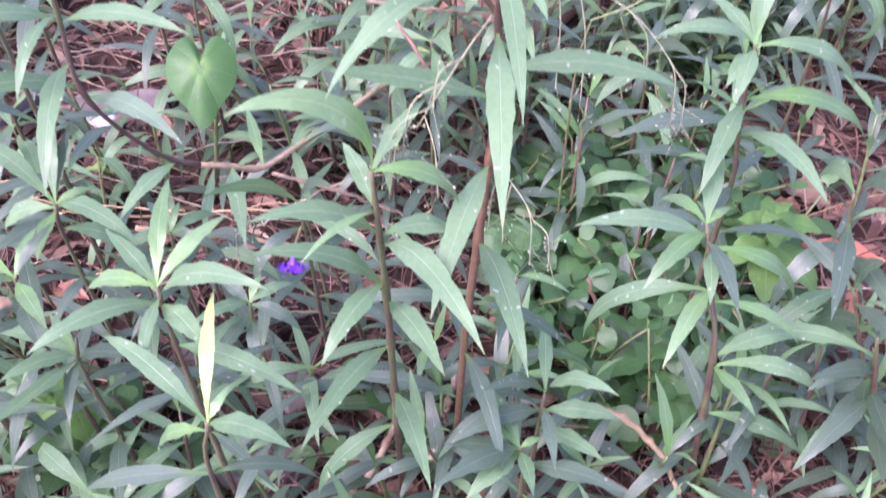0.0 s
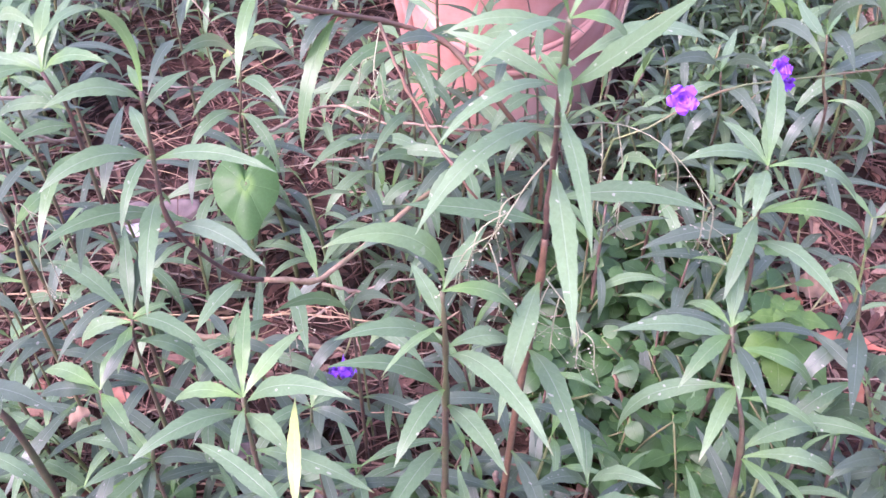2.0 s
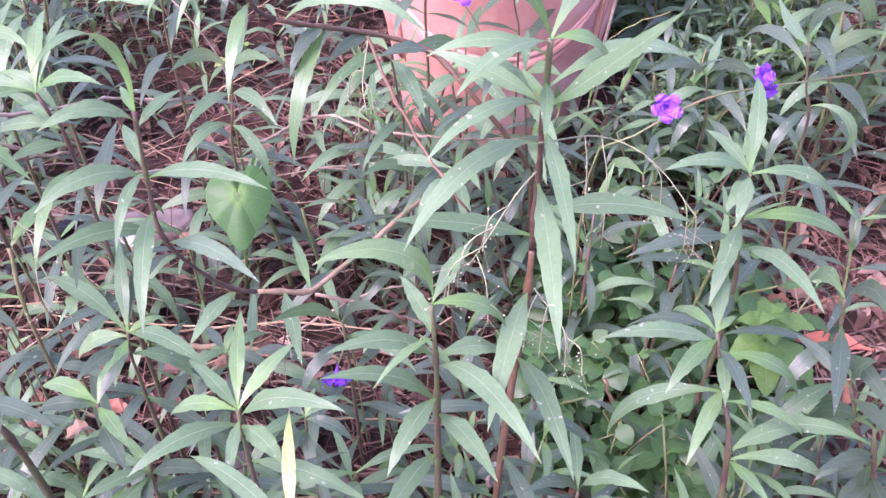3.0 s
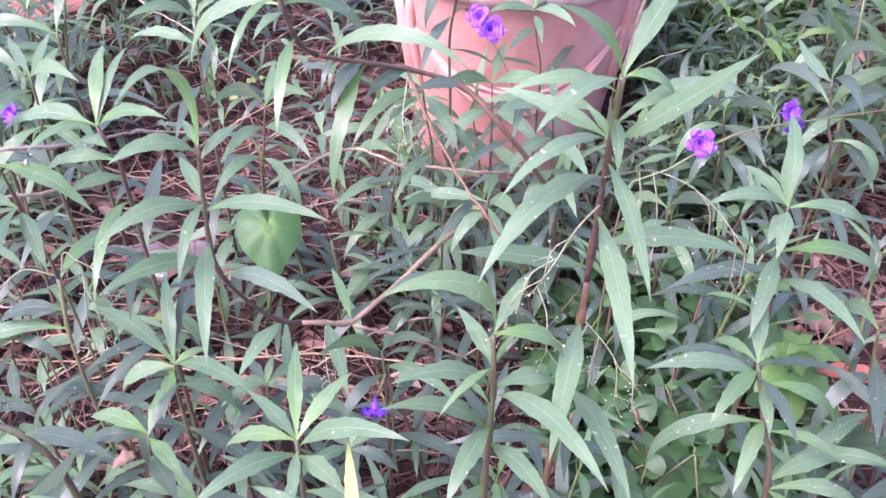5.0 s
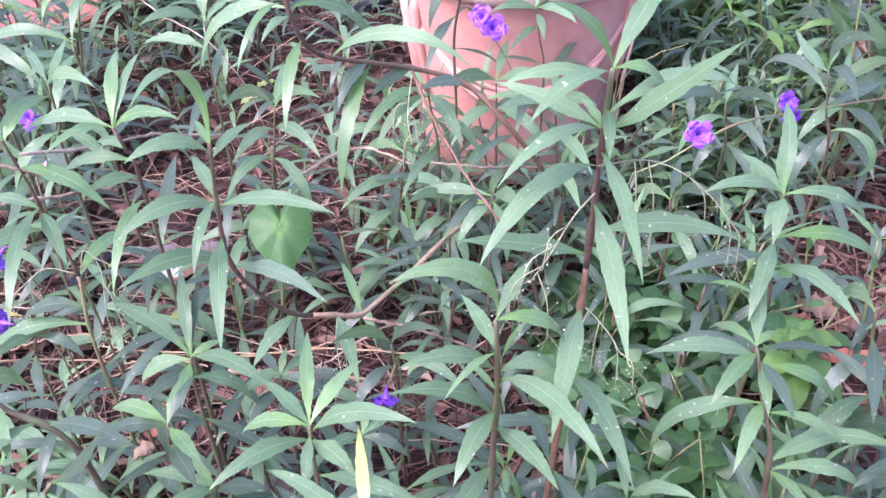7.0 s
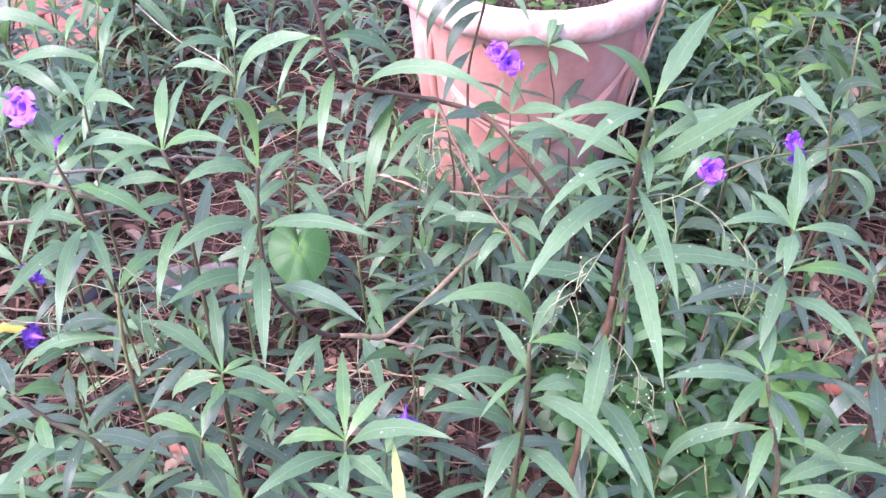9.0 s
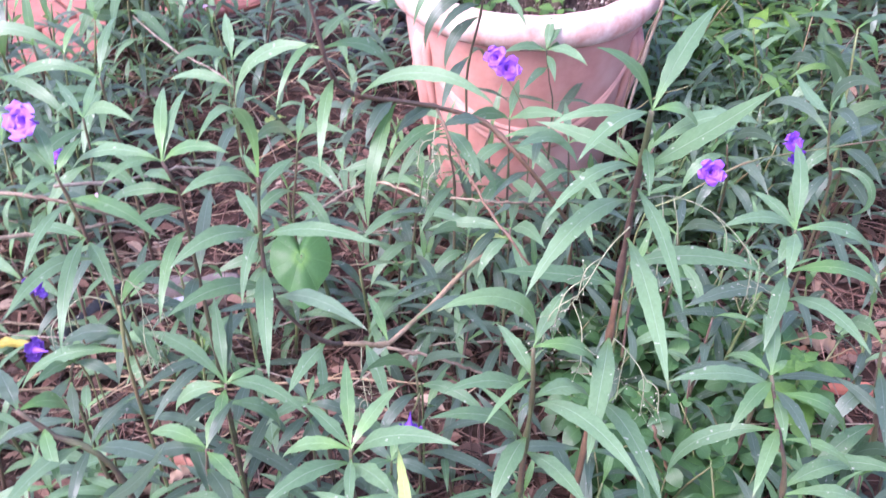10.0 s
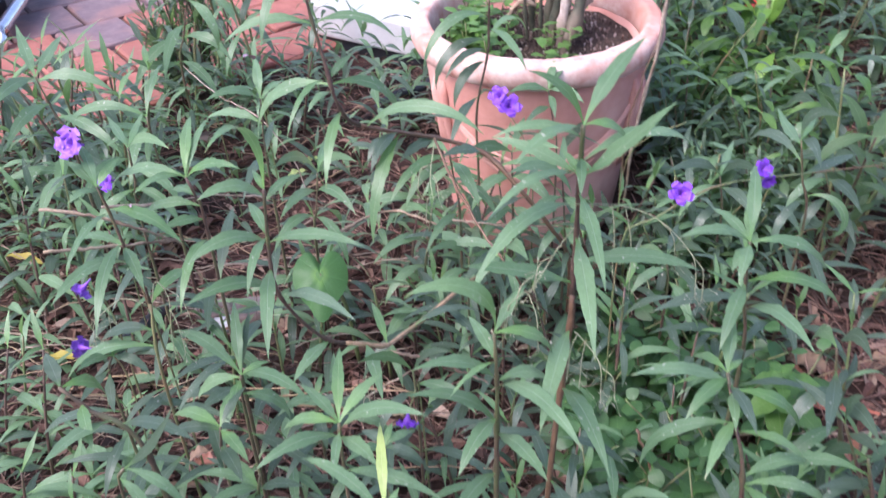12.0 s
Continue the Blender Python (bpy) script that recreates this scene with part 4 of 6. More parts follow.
petunia("petunia in front of the paving", 0.0040, [(-0.620, 1.244, 0.526), (-0.606, 1.244, 0.459), (-0.591, 1.244, 0.390), (-0.591, 1.264, 0.000)], [
    (0.000, 119, 12, -3, 0.156, 0.0184, 0, 0),
    (0.000, 91, 10, 13, 0.149, 0.0175, 0, 25),
    (0.005, 268, 28, 41, 0.169, 0.0222, 0, -40),
    (0.015, 356, 30, 75, 0.135, 0.0221, 0, 40),
    (0.095, 265, 27, 52, 0.161, 0.0220, 0, -35),
    (0.141, 329, 21, 70, 0.156, 0.0217, 0, 25),
])
petunia("petunia at the edge of the paving", 0.0040, [(-0.529, 1.823, 0.440), (-0.553, 1.823, 0.350), (-0.574, 1.823, 0.270), (-0.574, 1.843, 0.000)], [
    (0.030, 256, 57, 88, 0.178, 0.0316, 0, -55),
    (0.030, 321, 12, 121, 0.153, 0.0275, 0, 20),
    (0.226, 237, 18, 84, 0.187, 0.0320, 0, -35),
    (0.161, 263, 20, 85, 0.178, 0.0278, 0, -20),
    (0.226, 335, 32, 94, 0.145, 0.0292, 0, 35),
    (0.357, 253, 11, -30, 0.191, 0.0279, 0, -60),
    (0.357, 321, 16, 88, 0.148, 0.0261, 0, 20),
])
petunia("petunia shoot with dark leaves in front of the pot", 0.0035, [(0.014, 1.162, 0.315), (0.001, 1.162, 0.218), (-0.004, 1.162, 0.149), (-0.004, 1.182, 0.000)], [
    (0.040, 126, -1, 71, 0.174, 0.0163, 0, -60),
    (0.020, 69, 3, 29, 0.132, 0.0129, 0, 20),
    (0.206, 222, 50, 93, 0.128, 0.0173, 0, -30),
    (0.206, 311, 49, 62, 0.136, 0.0176, 0, 35),
    (0.372, 229, 38, 107, 0.121, 0.0171, 0, -20),
    (0.372, 288, 28, 106, 0.127, 0.0166, 0, 5),
    (0.000, 92, -3, 6, 0.146, 0.0125, 1, 0),
])
petunia("petunia shoot with dark leaves", 0.0035, [(0.075, 1.028, 0.314), (0.073, 1.028, 0.242), (0.073, 1.048, 0.000)], [
    (0.000, 242, 58, 45, 0.156, 0.0153, 0, -55),
    (0.000, 53, -17, 53, 0.156, 0.0153, 0, 65),
    (0.085, 216, 39, 111, 0.079, 0.0153, 0, -25),
    (0.085, 290, 17, 111, 0.088, 0.0149, 0, 10),
    (0.000, 82, -3, 19, 0.136, 0.0116, 0, 0),
])
petunia("low petunia shoot near a fallen flower", 0.0035, [(-0.000, 0.779, 0.308), (0.003, 0.779, 0.247), (0.003, 0.799, 0.000)], [
    (0.000, 242, 64, 40, 0.170, 0.0141, 0, -55),
    (0.000, 300, 64, 33, 0.169, 0.0126, 3, 60),
    (0.080, 327, 51, 104, 0.111, 0.0159, 0, 25),
    (0.116, 227, 39, 131, 0.096, 0.0145, 3, -15),
    (0.000, 80, -17, 14, 0.138, 0.0102, 0, 5),
])
petunia("petunia shoot among dry stems", 0.0035, [(-0.403, 1.016, 0.521), (-0.405, 1.016, 0.464), (-0.411, 1.016, 0.402), (-0.411, 1.036, 0.000)], [
    (0.000, 121, 0, 10, 0.139, 0.0127, 0, -5),
    (0.005, 315, 48, 52, 0.150, 0.0164, 0, 45),
    (0.035, 248, 33, 70, 0.109, 0.0166, 0, -30),
    (0.075, 336, 29, 113, 0.098, 0.0162, 0, 25),
    (0.131, 227, 10, 88, 0.098, 0.0147, 0, -35),
    (0.131, 330, 27, 111, 0.105, 0.0148, 0, 20),
    (0.000, 100, -6, 2, 0.147, 0.0113, 1, 10),
])
petunia("petunia shoot among dry stems", 0.0035, [(-0.160, 1.123, 0.411), (-0.169, 1.123, 0.344), (-0.178, 1.123, 0.271), (-0.178, 1.143, 0.000)], [
    (0.000, 254, 62, 60, 0.170, 0.0183, 0, -60),
    (0.000, 306, 55, 47, 0.162, 0.0153, 0, 60),
    (0.085, 252, 41, 60, 0.127, 0.0161, 0, -30),
    (0.085, 311, 47, 83, 0.121, 0.0179, 0, 30),
    (0.206, 237, 49, 108, 0.114, 0.0161, 0, -30),
    (0.206, 310, 36, 133, 0.126, 0.0158, 0, 15),
    (0.000, 91, -2, 5, 0.142, 0.0121, 1, 0),
])
petunia("petunia shoot behind the ground cover", 0.0035, [(0.391, 1.091, 0.261), (0.399, 1.091, 0.194), (0.399, 1.111, 0.000)], [
    (0.000, 105, -10, 55, 0.157, 0.0163, 0, -60),
    (0.000, 281, 61, 47, 0.161, 0.0167, 3, 60),
    (0.095, 211, 35, 105, 0.089, 0.0169, 0, -20),
    (0.095, 280, 47, 56, 0.143, 0.0178, 3, 30),
    (0.191, 289, 23, 101, 0.109, 0.0167, 0, 20),
    (0.000, 71, -1, 18, 0.144, 0.0127, 3, 0),
])
petunia("dark-leaved petunia near the shrubs", 0.0035, [(0.520, 1.307, 0.279), (0.534, 1.307, 0.186), (0.534, 1.327, 0.000)], [
    (0.000, 216, 54, 64, 0.160, 0.0187, 3, -45),
    (0.000, 281, 60, 58, 0.161, 0.0188, 3, 60),
    (0.090, 203, 33, 126, 0.115, 0.0191, 0, -25),
    (0.090, 286, 33, 62, 0.129, 0.0193, 3, 30),
    (0.231, 218, 29, 127, 0.110, 0.0172, 3, -15),
    (0.000, 68, 7, 18, 0.145, 0.0145, 0, 0),
    (0.281, 293, 24, 102, 0.103, 0.0174, 3, 25),
])
petunia("dark-leaved petunia near the shrubs", 0.0035, [(0.687, 1.272, 0.312), (0.708, 1.272, 0.223), (0.708, 1.292, 0.000)], [
    (0.000, 96, 7, 72, 0.159, 0.0197, 3, -55),
    (0.000, 267, 62, 59, 0.170, 0.0196, 3, 70),
    (0.075, 206, 24, 101, 0.106, 0.0192, 0, -20),
    (0.075, 274, 33, 50, 0.141, 0.0201, 3, 30),
    (0.191, 218, 16, 122, 0.110, 0.0172, 3, -10),
    (0.000, 67, 3, 6, 0.152, 0.0148, 0, 0),
    (0.231, 276, 23, 55, 0.119, 0.0177, 3, 25),
])
petunia("dark-leaved petunia near the shrubs", 0.0035, [(0.774, 1.575, 0.266), (0.793, 1.575, 0.181), (0.793, 1.595, 0.000)], [
    (0.000, 101, 12, 82, 0.161, 0.0229, 3, -60),
    (0.000, 30, 23, 74, 0.150, 0.0218, 3, 45),
    (0.101, 208, 25, 116, 0.113, 0.0204, 0, -20),
    (0.101, 291, 31, 88, 0.123, 0.0211, 3, 30),
    (0.000, 67, 16, 22, 0.149, 0.0172, 3, 0),
    (0.201, 226, -3, 122, 0.115, 0.0200, 0, -5),
])
petunia("petunia shoot standing before the clay pot", 0.0035, [(0.147, 1.226, 0.383), (0.149, 1.226, 0.312), (0.150, 1.226, 0.225), (0.150, 1.246, 0.000)], [
    (0.005, 233, 44, 41, 0.154, 0.0191, 0, -50),
    (0.005, 301, 43, 29, 0.153, 0.0189, 0, 55),
    (0.131, 224, 41, 107, 0.115, 0.0188, 0, -25),
    (0.131, 298, 37, 67, 0.147, 0.0205, 0, 30),
    (0.286, 285, 32, 39, 0.152, 0.0190, 0, 25),
    (0.286, 232, 30, 89, 0.099, 0.0187, 0, -20),
    (0.000, 78, 5, 19, 0.144, 0.0145, 0, 0),
])
petunia("petunia shoot standing before the clay pot", 0.0035, [(0.221, 1.126, 0.404), (0.227, 1.126, 0.330), (0.231, 1.126, 0.257), (0.231, 1.146, 0.000)], [
    (0.005, 228, 43, 38, 0.150, 0.0181, 0, -45),
    (0.005, 285, 47, 31, 0.156, 0.0166, 0, 60),
    (0.121, 217, 33, 108, 0.099, 0.0174, 0, -25),
    (0.121, 284, 32, 43, 0.138, 0.0178, 0, 25),
    (0.261, 230, 33, 108, 0.094, 0.0161, 0, -15),
    (0.261, 277, 30, 39, 0.136, 0.0164, 0, 15),
    (0.000, 83, -3, 9, 0.148, 0.0120, 0, 0),
])
petunia("petunia stem with thin curling leaves beside the flowers", 0.0035, [(0.566, 1.091, 0.470), (0.580, 1.091, 0.402), (0.597, 1.091, 0.323), (0.597, 1.111, 0.000)], [
    (0.000, 263, 40, 52, 0.145, 0.0155, 3, 35),
    (0.000, 299, 106, 116, 0.104, 0.0171, 3, 75),
    (0.010, 84, -20, -21, 0.177, 0.0162, 0, -25),
    (0.085, 107, 28, 98, 0.187, 0.0161, 3, -50),
    (0.126, 37, -2, 10, 0.152, 0.0164, 3, 25),
    (0.211, 325, 44, 210, 0.137, 0.0122, 0, 55),
    (0.231, 221, 37, 157, 0.134, 0.0148, 3, -10),
    (0.000, 62, -5, 7, 0.157, 0.0107, 1, 0),
])
petunia("petunia shoot hanging before the clay pot", 0.0035, [(0.047, 1.128, 0.435), (0.054, 1.128, 0.379), (0.061, 1.128, 0.310), (0.061, 1.148, 0.000)], [
    (0.013, 229, 39, 92, 0.152, 0.0177, 1, -10),
    (0.023, 296, 19, 69, 0.110, 0.0225, 0, 0),
    (0.000, 111, 2, 60, 0.149, 0.0148, 0, -50),
    (0.035, 226, 30, 103, 0.125, 0.0153, 0, -25),
    (0.126, 318, 42, 120, 0.108, 0.0141, 0, 30),
    (0.251, 242, 36, 83, 0.117, 0.0144, 0, -15),
])
petunia("petunia shoot with pale leaves below the twig", 0.0035, [(0.128, 0.984, 0.363), (0.127, 0.984, 0.310), (0.127, 1.004, 0.000)], [
    (0.010, 282, 50, 42, 0.152, 0.0192, 0, 40),
    (0.010, 168, 18, 51, 0.115, 0.0160, 0, -35),
    (0.050, 230, 37, 111, 0.085, 0.0160, 0, -15),
    (0.030, 283, 22, 120, 0.100, 0.0156, 0, 5),
    (0.000, 80, -9, 17, 0.141, 0.0125, 0, 0),
    (0.050, 128, -12, 62, 0.110, 0.0090, 2, -60),
])
petunia("low petunia shoot among fallen litter", 0.0035, [(-0.126, 0.747, 0.295), (-0.127, 0.747, 0.244), (-0.127, 0.767, 0.000)], [
    (0.000, 213, 36, 80, 0.060, 0.0129, 0, -25),
    (0.000, 131, 40, 70, 0.052, 0.0115, 3, -10),
    (0.000, 50, 15, 69, 0.064, 0.0119, 0, 25),
    (0.010, 345, 34, 101, 0.065, 0.0128, 3, 25),
    (0.090, 290, 15, 97, 0.059, 0.0126, 3, 0),
    (0.070, 233, 17, 52, 0.062, 0.0131, 3, -15),
    (0.000, 81, 49, 57, 0.036, 0.0089, 1, 0),
])
petunia("low petunia shoot near a fallen flower", 0.0035, [(-0.028, 0.650, 0.308), (-0.029, 0.650, 0.247), (-0.029, 0.670, 0.000)], [
    (0.000, 224, 45, 58, 0.065, 0.0133, 0, -20),
    (0.000, 143, 33, 61, 0.041, 0.0120, 3, -15),
    (0.000, 42, 23, 66, 0.050, 0.0120, 0, 20),
    (0.010, 340, 32, 94, 0.060, 0.0132, 3, 20),
    (0.075, 281, 19, 91, 0.052, 0.0130, 3, 0),
    (0.055, 240, 11, 37, 0.060, 0.0131, 3, -10),
    (0.000, 77, 43, 61, 0.034, 0.0088, 1, 0),
])
petunia("low petunia shoot among dry stems", 0.0035, [(-0.374, 0.737, 0.380), (-0.385, 0.737, 0.320), (-0.385, 0.757, 0.000)], [
    (0.000, 259, 47, 38, 0.081, 0.0134, 0, -35),
    (0.000, 148, 41, 68, 0.040, 0.0113, 3, -15),
    (0.000, 64, 13, 73, 0.053, 0.0120, 0, 35),
    (0.005, 344, 35, 110, 0.065, 0.0129, 3, 20),
    (0.080, 286, 6, 77, 0.057, 0.0126, 3, 0),
    (0.060, 268, 24, 13, 0.094, 0.0131, 3, -20),
    (0.000, 87, 47, 53, 0.035, 0.0088, 1, 10),
])

# ---- smaller petunias that fill the bed ----
KEEP_CLEAR = [(POT.x, POT.y, 0.27), (0.02, 2.65, 0.42), (-1.5, 2.7, 0.4), (0.545, 0.88, 0.06), (-0.40, 1.20, 0.07), (-0.525, 1.265, 0.03), (-0.31, 1.80, 0.05), (-0.27, 1.93, 0.04), (-0.06, 2.22, 0.03), (-0.52, 1.20, 0.03)]


def free(x, y, margin):
    return not on_pavement(x, y, margin) and all(math.hypot(x - a, y - b) > r + margin for a, b, r in KEEP_CLEAR)


def young_petunias():
    rng = random.Random(21)
    pool = {}
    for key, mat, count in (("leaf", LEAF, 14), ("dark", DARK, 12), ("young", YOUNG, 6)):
        pool[key] = []
        for k in range(count):
            small = key == "young"
            length = rng.uniform(0.05, 0.09) if small else rng.uniform(0.075, 0.13)
            pool[key].append(mesh_of("leaf", blade(length, length * rng.uniform(0.125, 0.165), rng.uniform(45, 85) if small else rng.uniform(5, 70), rng.uniform(15, 60) if small else rng.uniform(50, 130), 500 + k, 9), mat))
    models = []
    for k in range(15):
        height = (0.10, 0.14, 0.18, 0.22, 0.26, 0.30, 0.13, 0.20, 0.34, 0.16, 0.14, 0.18, 0.22, 0.26, 0.30)[k]
        thing = empty("petunia_plant", (0, 0, 0), "small petunia with narrow grey-green leaves among litter", "plant", "petunias in the bed")
        lean = Vector((rng.uniform(-0.3, 0.3), rng.uniform(-0.3, 0.3), 0)) * height
        pts = smooth_line([(0, 0, -0.01), lean * 0.4 + Vector((0, 0, height * 0.5)), lean + Vector((0, 0, height))], 10)
        bm = bmesh.new()
        tube(bm, pts, [0.0034 - 0.0002 * i for i in range(10)], 6)
        part("stem", bm, STEM if k % 2 else GREENSTEM, thing)
        turn = rng.uniform(0, 360)
        pairs = 3 + int(height / 0.07)
        for j in range(pairs):
            s = 0.25 + 0.75 * j / max(1, pairs - 1)
            for side in (0, 180):
                # mostly DARK leaves: the shade of taller plants is in their colour
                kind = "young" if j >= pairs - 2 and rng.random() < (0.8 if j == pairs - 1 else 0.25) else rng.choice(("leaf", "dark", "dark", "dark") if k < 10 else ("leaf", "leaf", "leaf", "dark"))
                at = pts[min(9, int(s * 9))]
                hang("leaf", rng.choice(pool[kind]), thing, m=pose(*at, rng.uniform(-12, 12), rng.uniform(-14, 14), turn + side + rng.uniform(-18, 18)))
            turn += 90 + rng.uniform(-15, 15)
        models.append((thing, height))
    far = [(np.array([v.co for v in me.vertices]), [list(p.vertices) for p in me.polygons], [tuple(d.uv) for d in me.uv_layers[0].data], h) for me, h in ((joined_leaves(thing), h) for thing, h in models)]
    verts, faces, uvs, tones = [], [], [], []

    def sow(model, m, tone):
        """One more plant of the undergrowth."""
        k0 = sum(len(v) for v in verts)
        r = np.array(m)
        verts.append(model[0] @ r[:3, :3].T + r[:3, 3])
        faces.extend([[k0 + i for i in f] for f in model[1]])
        uvs.extend(model[2])
        tones.extend([tone] * len(model[1]))

    placed = []
    tries = 0
    while len(placed) < 360 and tries < 14000:
        tries += 1
        y = rng.uniform(0.40, 3.0)
        x = rng.uniform(-0.30 - 0.55 * y, 0.42 + 0.55 * y)
        if not free(x, y, 0.03) or any(math.hypot(x - a, y - b) < 0.056 for a, b in placed):
            continue
        bare = noise.noise((x * 2.2 + 3.1, y * 2.2, 0.5))
        if bare < -0.36 or GROUND_COVER(x, y) and rng.random() < 0.72 or BARE(x, y) and rng.random() < 0.85 or x < -0.24 and 0.8 < y < 1.7 and rng.random() < 0.5:
            continue
        cap = 0.20 if y < 0.8 else 0.27 if y < 1.2 else 0.30
        placed.append((x, y))
        at = pose(x, y, 0, 0, 0, rng.uniform(0, 360)) @ Matrix.Scale(rng.uniform(0.85, 1.12), 4)
        # to the right, more leaves in the green darkened for shade
        if y < 1.32:
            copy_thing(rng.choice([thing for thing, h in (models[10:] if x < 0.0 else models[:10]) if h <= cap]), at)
        else:
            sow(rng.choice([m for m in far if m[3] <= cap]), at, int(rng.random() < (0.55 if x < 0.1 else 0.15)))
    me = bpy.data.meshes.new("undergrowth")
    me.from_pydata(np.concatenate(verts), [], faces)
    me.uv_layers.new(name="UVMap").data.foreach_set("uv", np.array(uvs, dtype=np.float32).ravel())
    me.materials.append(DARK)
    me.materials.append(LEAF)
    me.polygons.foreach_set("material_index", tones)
    for p in me.polygons:
        p.use_smooth = True
    tagged(new("petunia_undergrowth", me), "low dark-green petunia leaves crowding the back of the bed", "undergrowth", kind="stuff")
    tall = [thing for thing, h in models if h >= 0.26]
    # a thicket that hides the foot of the clay pot
    for k in range(17):
        a, r = radians(212 + 7.4 * k + rng.uniform(-4, 4)), rng.uniform(0.275, 0.40)
        copy_thing(rng.choice([thing for thing, h in models if 0.15 < h < 0.28]), pose(POT.x + r * math.cos(a), POT.y + r * math.sin(a), 0, 0, 0, rng.uniform(0, 360)) @ Matrix.Scale(rng.uniform(0.9, 1.12), 4))
    for k in range(40):
        x, y = (rng.uniform(-1.2, -0.62), rng.uniform(1.35, 1.95)) if k % 4 else (rng.uniform(-0.75, -0.28), rng.uniform(1.7, 2.3))
        if free(x, y, -0.02):
            copy_thing(rng.choice(tall), pose(x, y, 0, 0, 0, rng.uniform(0, 360)) @ Matrix.Scale(rng.uniform(1.0, 1.35), 4))
    for k, (thing, h) in enumerate(models):
        thing.location = (1.5 + 0.16 * (k % 5), 2.1 + 0.17 * (k // 5), 0) if k < 10 else (-0.95 + 0.07 * (k - 10), 1.30 - 0.06 * (k % 2), 0)


def GROUND_COVER(x, y):
    return ((x - 0.40) / 0.20) ** 2 + ((y - 0.94) / 0.25) ** 2 < 1


def BARE(x, y):
    return ((x - 0.78) / 0.22) ** 2 + ((y - 1.12) / 0.26) ** 2 < 1 or ((x + 0.28) / 0.29) ** 2 + ((y - 1.42) / 0.30) ** 2 < 1 or ((x - 1.08) / 0.30) ** 2 + ((y - 1.95) / 0.50) ** 2 < 1 or ((x + 0.06) / 0.09) ** 2 + ((y - 1.0) / 0.08) ** 2 < 1


young_petunias()


# ---- ground cover with small round leaves ----


def ground_cover():
    rng = random.Random(8)
    pool = [mesh_of("leaf", blade(0.034 + 0.0022 * k, 0.025 + 0.0012 * k, 26 - 5 * k, 30 + 5 * k, 900 + k, 7, pointed, 0.14, 0.08, 0.16), ROUND) for k in range(6)]
    models = []
    for k in range(7):
        h = 0.035 + 0.014 * k
        thing = empty("ground_cover_plant", (0, 0, 0), "low creeping weed with small round bright-green leaves", "plant", "round-leaved ground cover")
        pts = smooth_line([(0, 0, -0.01), (0.012, 0.0, h * 0.5), (rng.uniform(-0.03, 0.03), rng.uniform(-0.03, 0.03), h)], 9)
        bm = bmesh.new()
        tube(bm, pts, [0.0012] * 9, 5)
        part("stem", bm, GREENSTEM, thing)
        turn = rng.uniform(0, 90)
        for j in range(3 + k // 3):
            at = pts[8 - 2 * j]
            for side in (0, 180):
                grow = (0.62, 0.95, 1.05, 1.0, 0.9)[j] * rng.uniform(0.85, 1.15)
                hang("leaf", rng.choice(pool), thing, m=pose(*at, rng.uniform(-28, 28), rng.uniform(-32, 16), turn + side + rng.uniform(-15, 15)) @ Matrix.Scale(grow, 4))
            turn += 90
        models.append(thing)
    n, used = 0, []
    for _ in range(6000):
        x, y = rng.uniform(0.15, 0.65), rng.uniform(0.66, 1.2)
        if n >= 112 or not GROUND_COVER(x, y) or any(math.hypot(x - a, y - b) < 0.029 for a, b in used):
            continue
        used.append((x, y))
        copy_thing(rng.choice(models), pose(x, y, 0, 0, 0, rng.uniform(0, 360)) @ Matrix.Scale(rng.uniform(1.0, 1.42), 4))
        n += 1
    for k in range(12):
        x, y = ((-0.290, 0.655), (-0.255, 0.625), (-0.205, 0.62), (-0.24, 0.66), (0.10, 0.70), (0.13, 0.72), (0.06, 0.73), (0.30, 0.70), (0.02, 0.66), (-0.02, 1.32), (-0.13, 0.60), (0.15, 0.66))[k]
        copy_thing(models[3] if k < 4 else rng.choice(models), pose(x, y, 0, 0, 0, rng.uniform(0, 360)) @ Matrix.Scale(1.35 if k < 4 else 1.0, 4))
    for k, thing in enumerate(models):
        thing.location = (0.30 + 0.04 * k, 1.0 + 0.03 * (k % 2), 0)
    # the weeds inside the pot
    sprig = empty("pot_weed", (POT.x - 0.06, POT.y - 0.03, 0.393), "small lime-green weed growing in the clay pot", "plant", "weeds in the pot")
    bm = bmesh.new()
    tube(bm, smooth_line([(0, 0, -0.01), (0.004, 0, 0.03), (0.0, 0.006, 0.06)], 6), [0.0012] * 6, 5)
    part("stem", bm, GREENSTEM, sprig)
    POTPOOL = [mesh_of("leaf", blade(0.026 + 0.005 * k, 0.014 + 0.002 * k, 30, 40, 950 + k, 6, pointed, 0.14, 0.08, 0.10), BROAD) for k in range(3)]
    for j in range(6):
        hang("leaf", POTPOOL[j % 3], sprig, m=pose(0, 0.002 * j, 0.012 + 0.009 * j, rng.uniform(-10, 10), 0, 140 * j))
    for k in range(80):
        a, r = rng.uniform(0.25, 1.05) * math.pi if k % 4 else rng.uniform(0, 6.28), 0.175 * math.sqrt(rng.random())
        x, y = POT.x - 0.05 + r * math.cos(a + 1.2), POT.y + r * math.sin(a + 1.2) - 0.02
        if math.hypot(x - POT.x, y - POT.y) < 0.17:
            copy_thing(sprig, pose(x, y, 0.393, 0, 0, rng.uniform(0, 360)) @ Matrix.Scale(rng.uniform(0.6, 1.15), 4))


ground_cover()


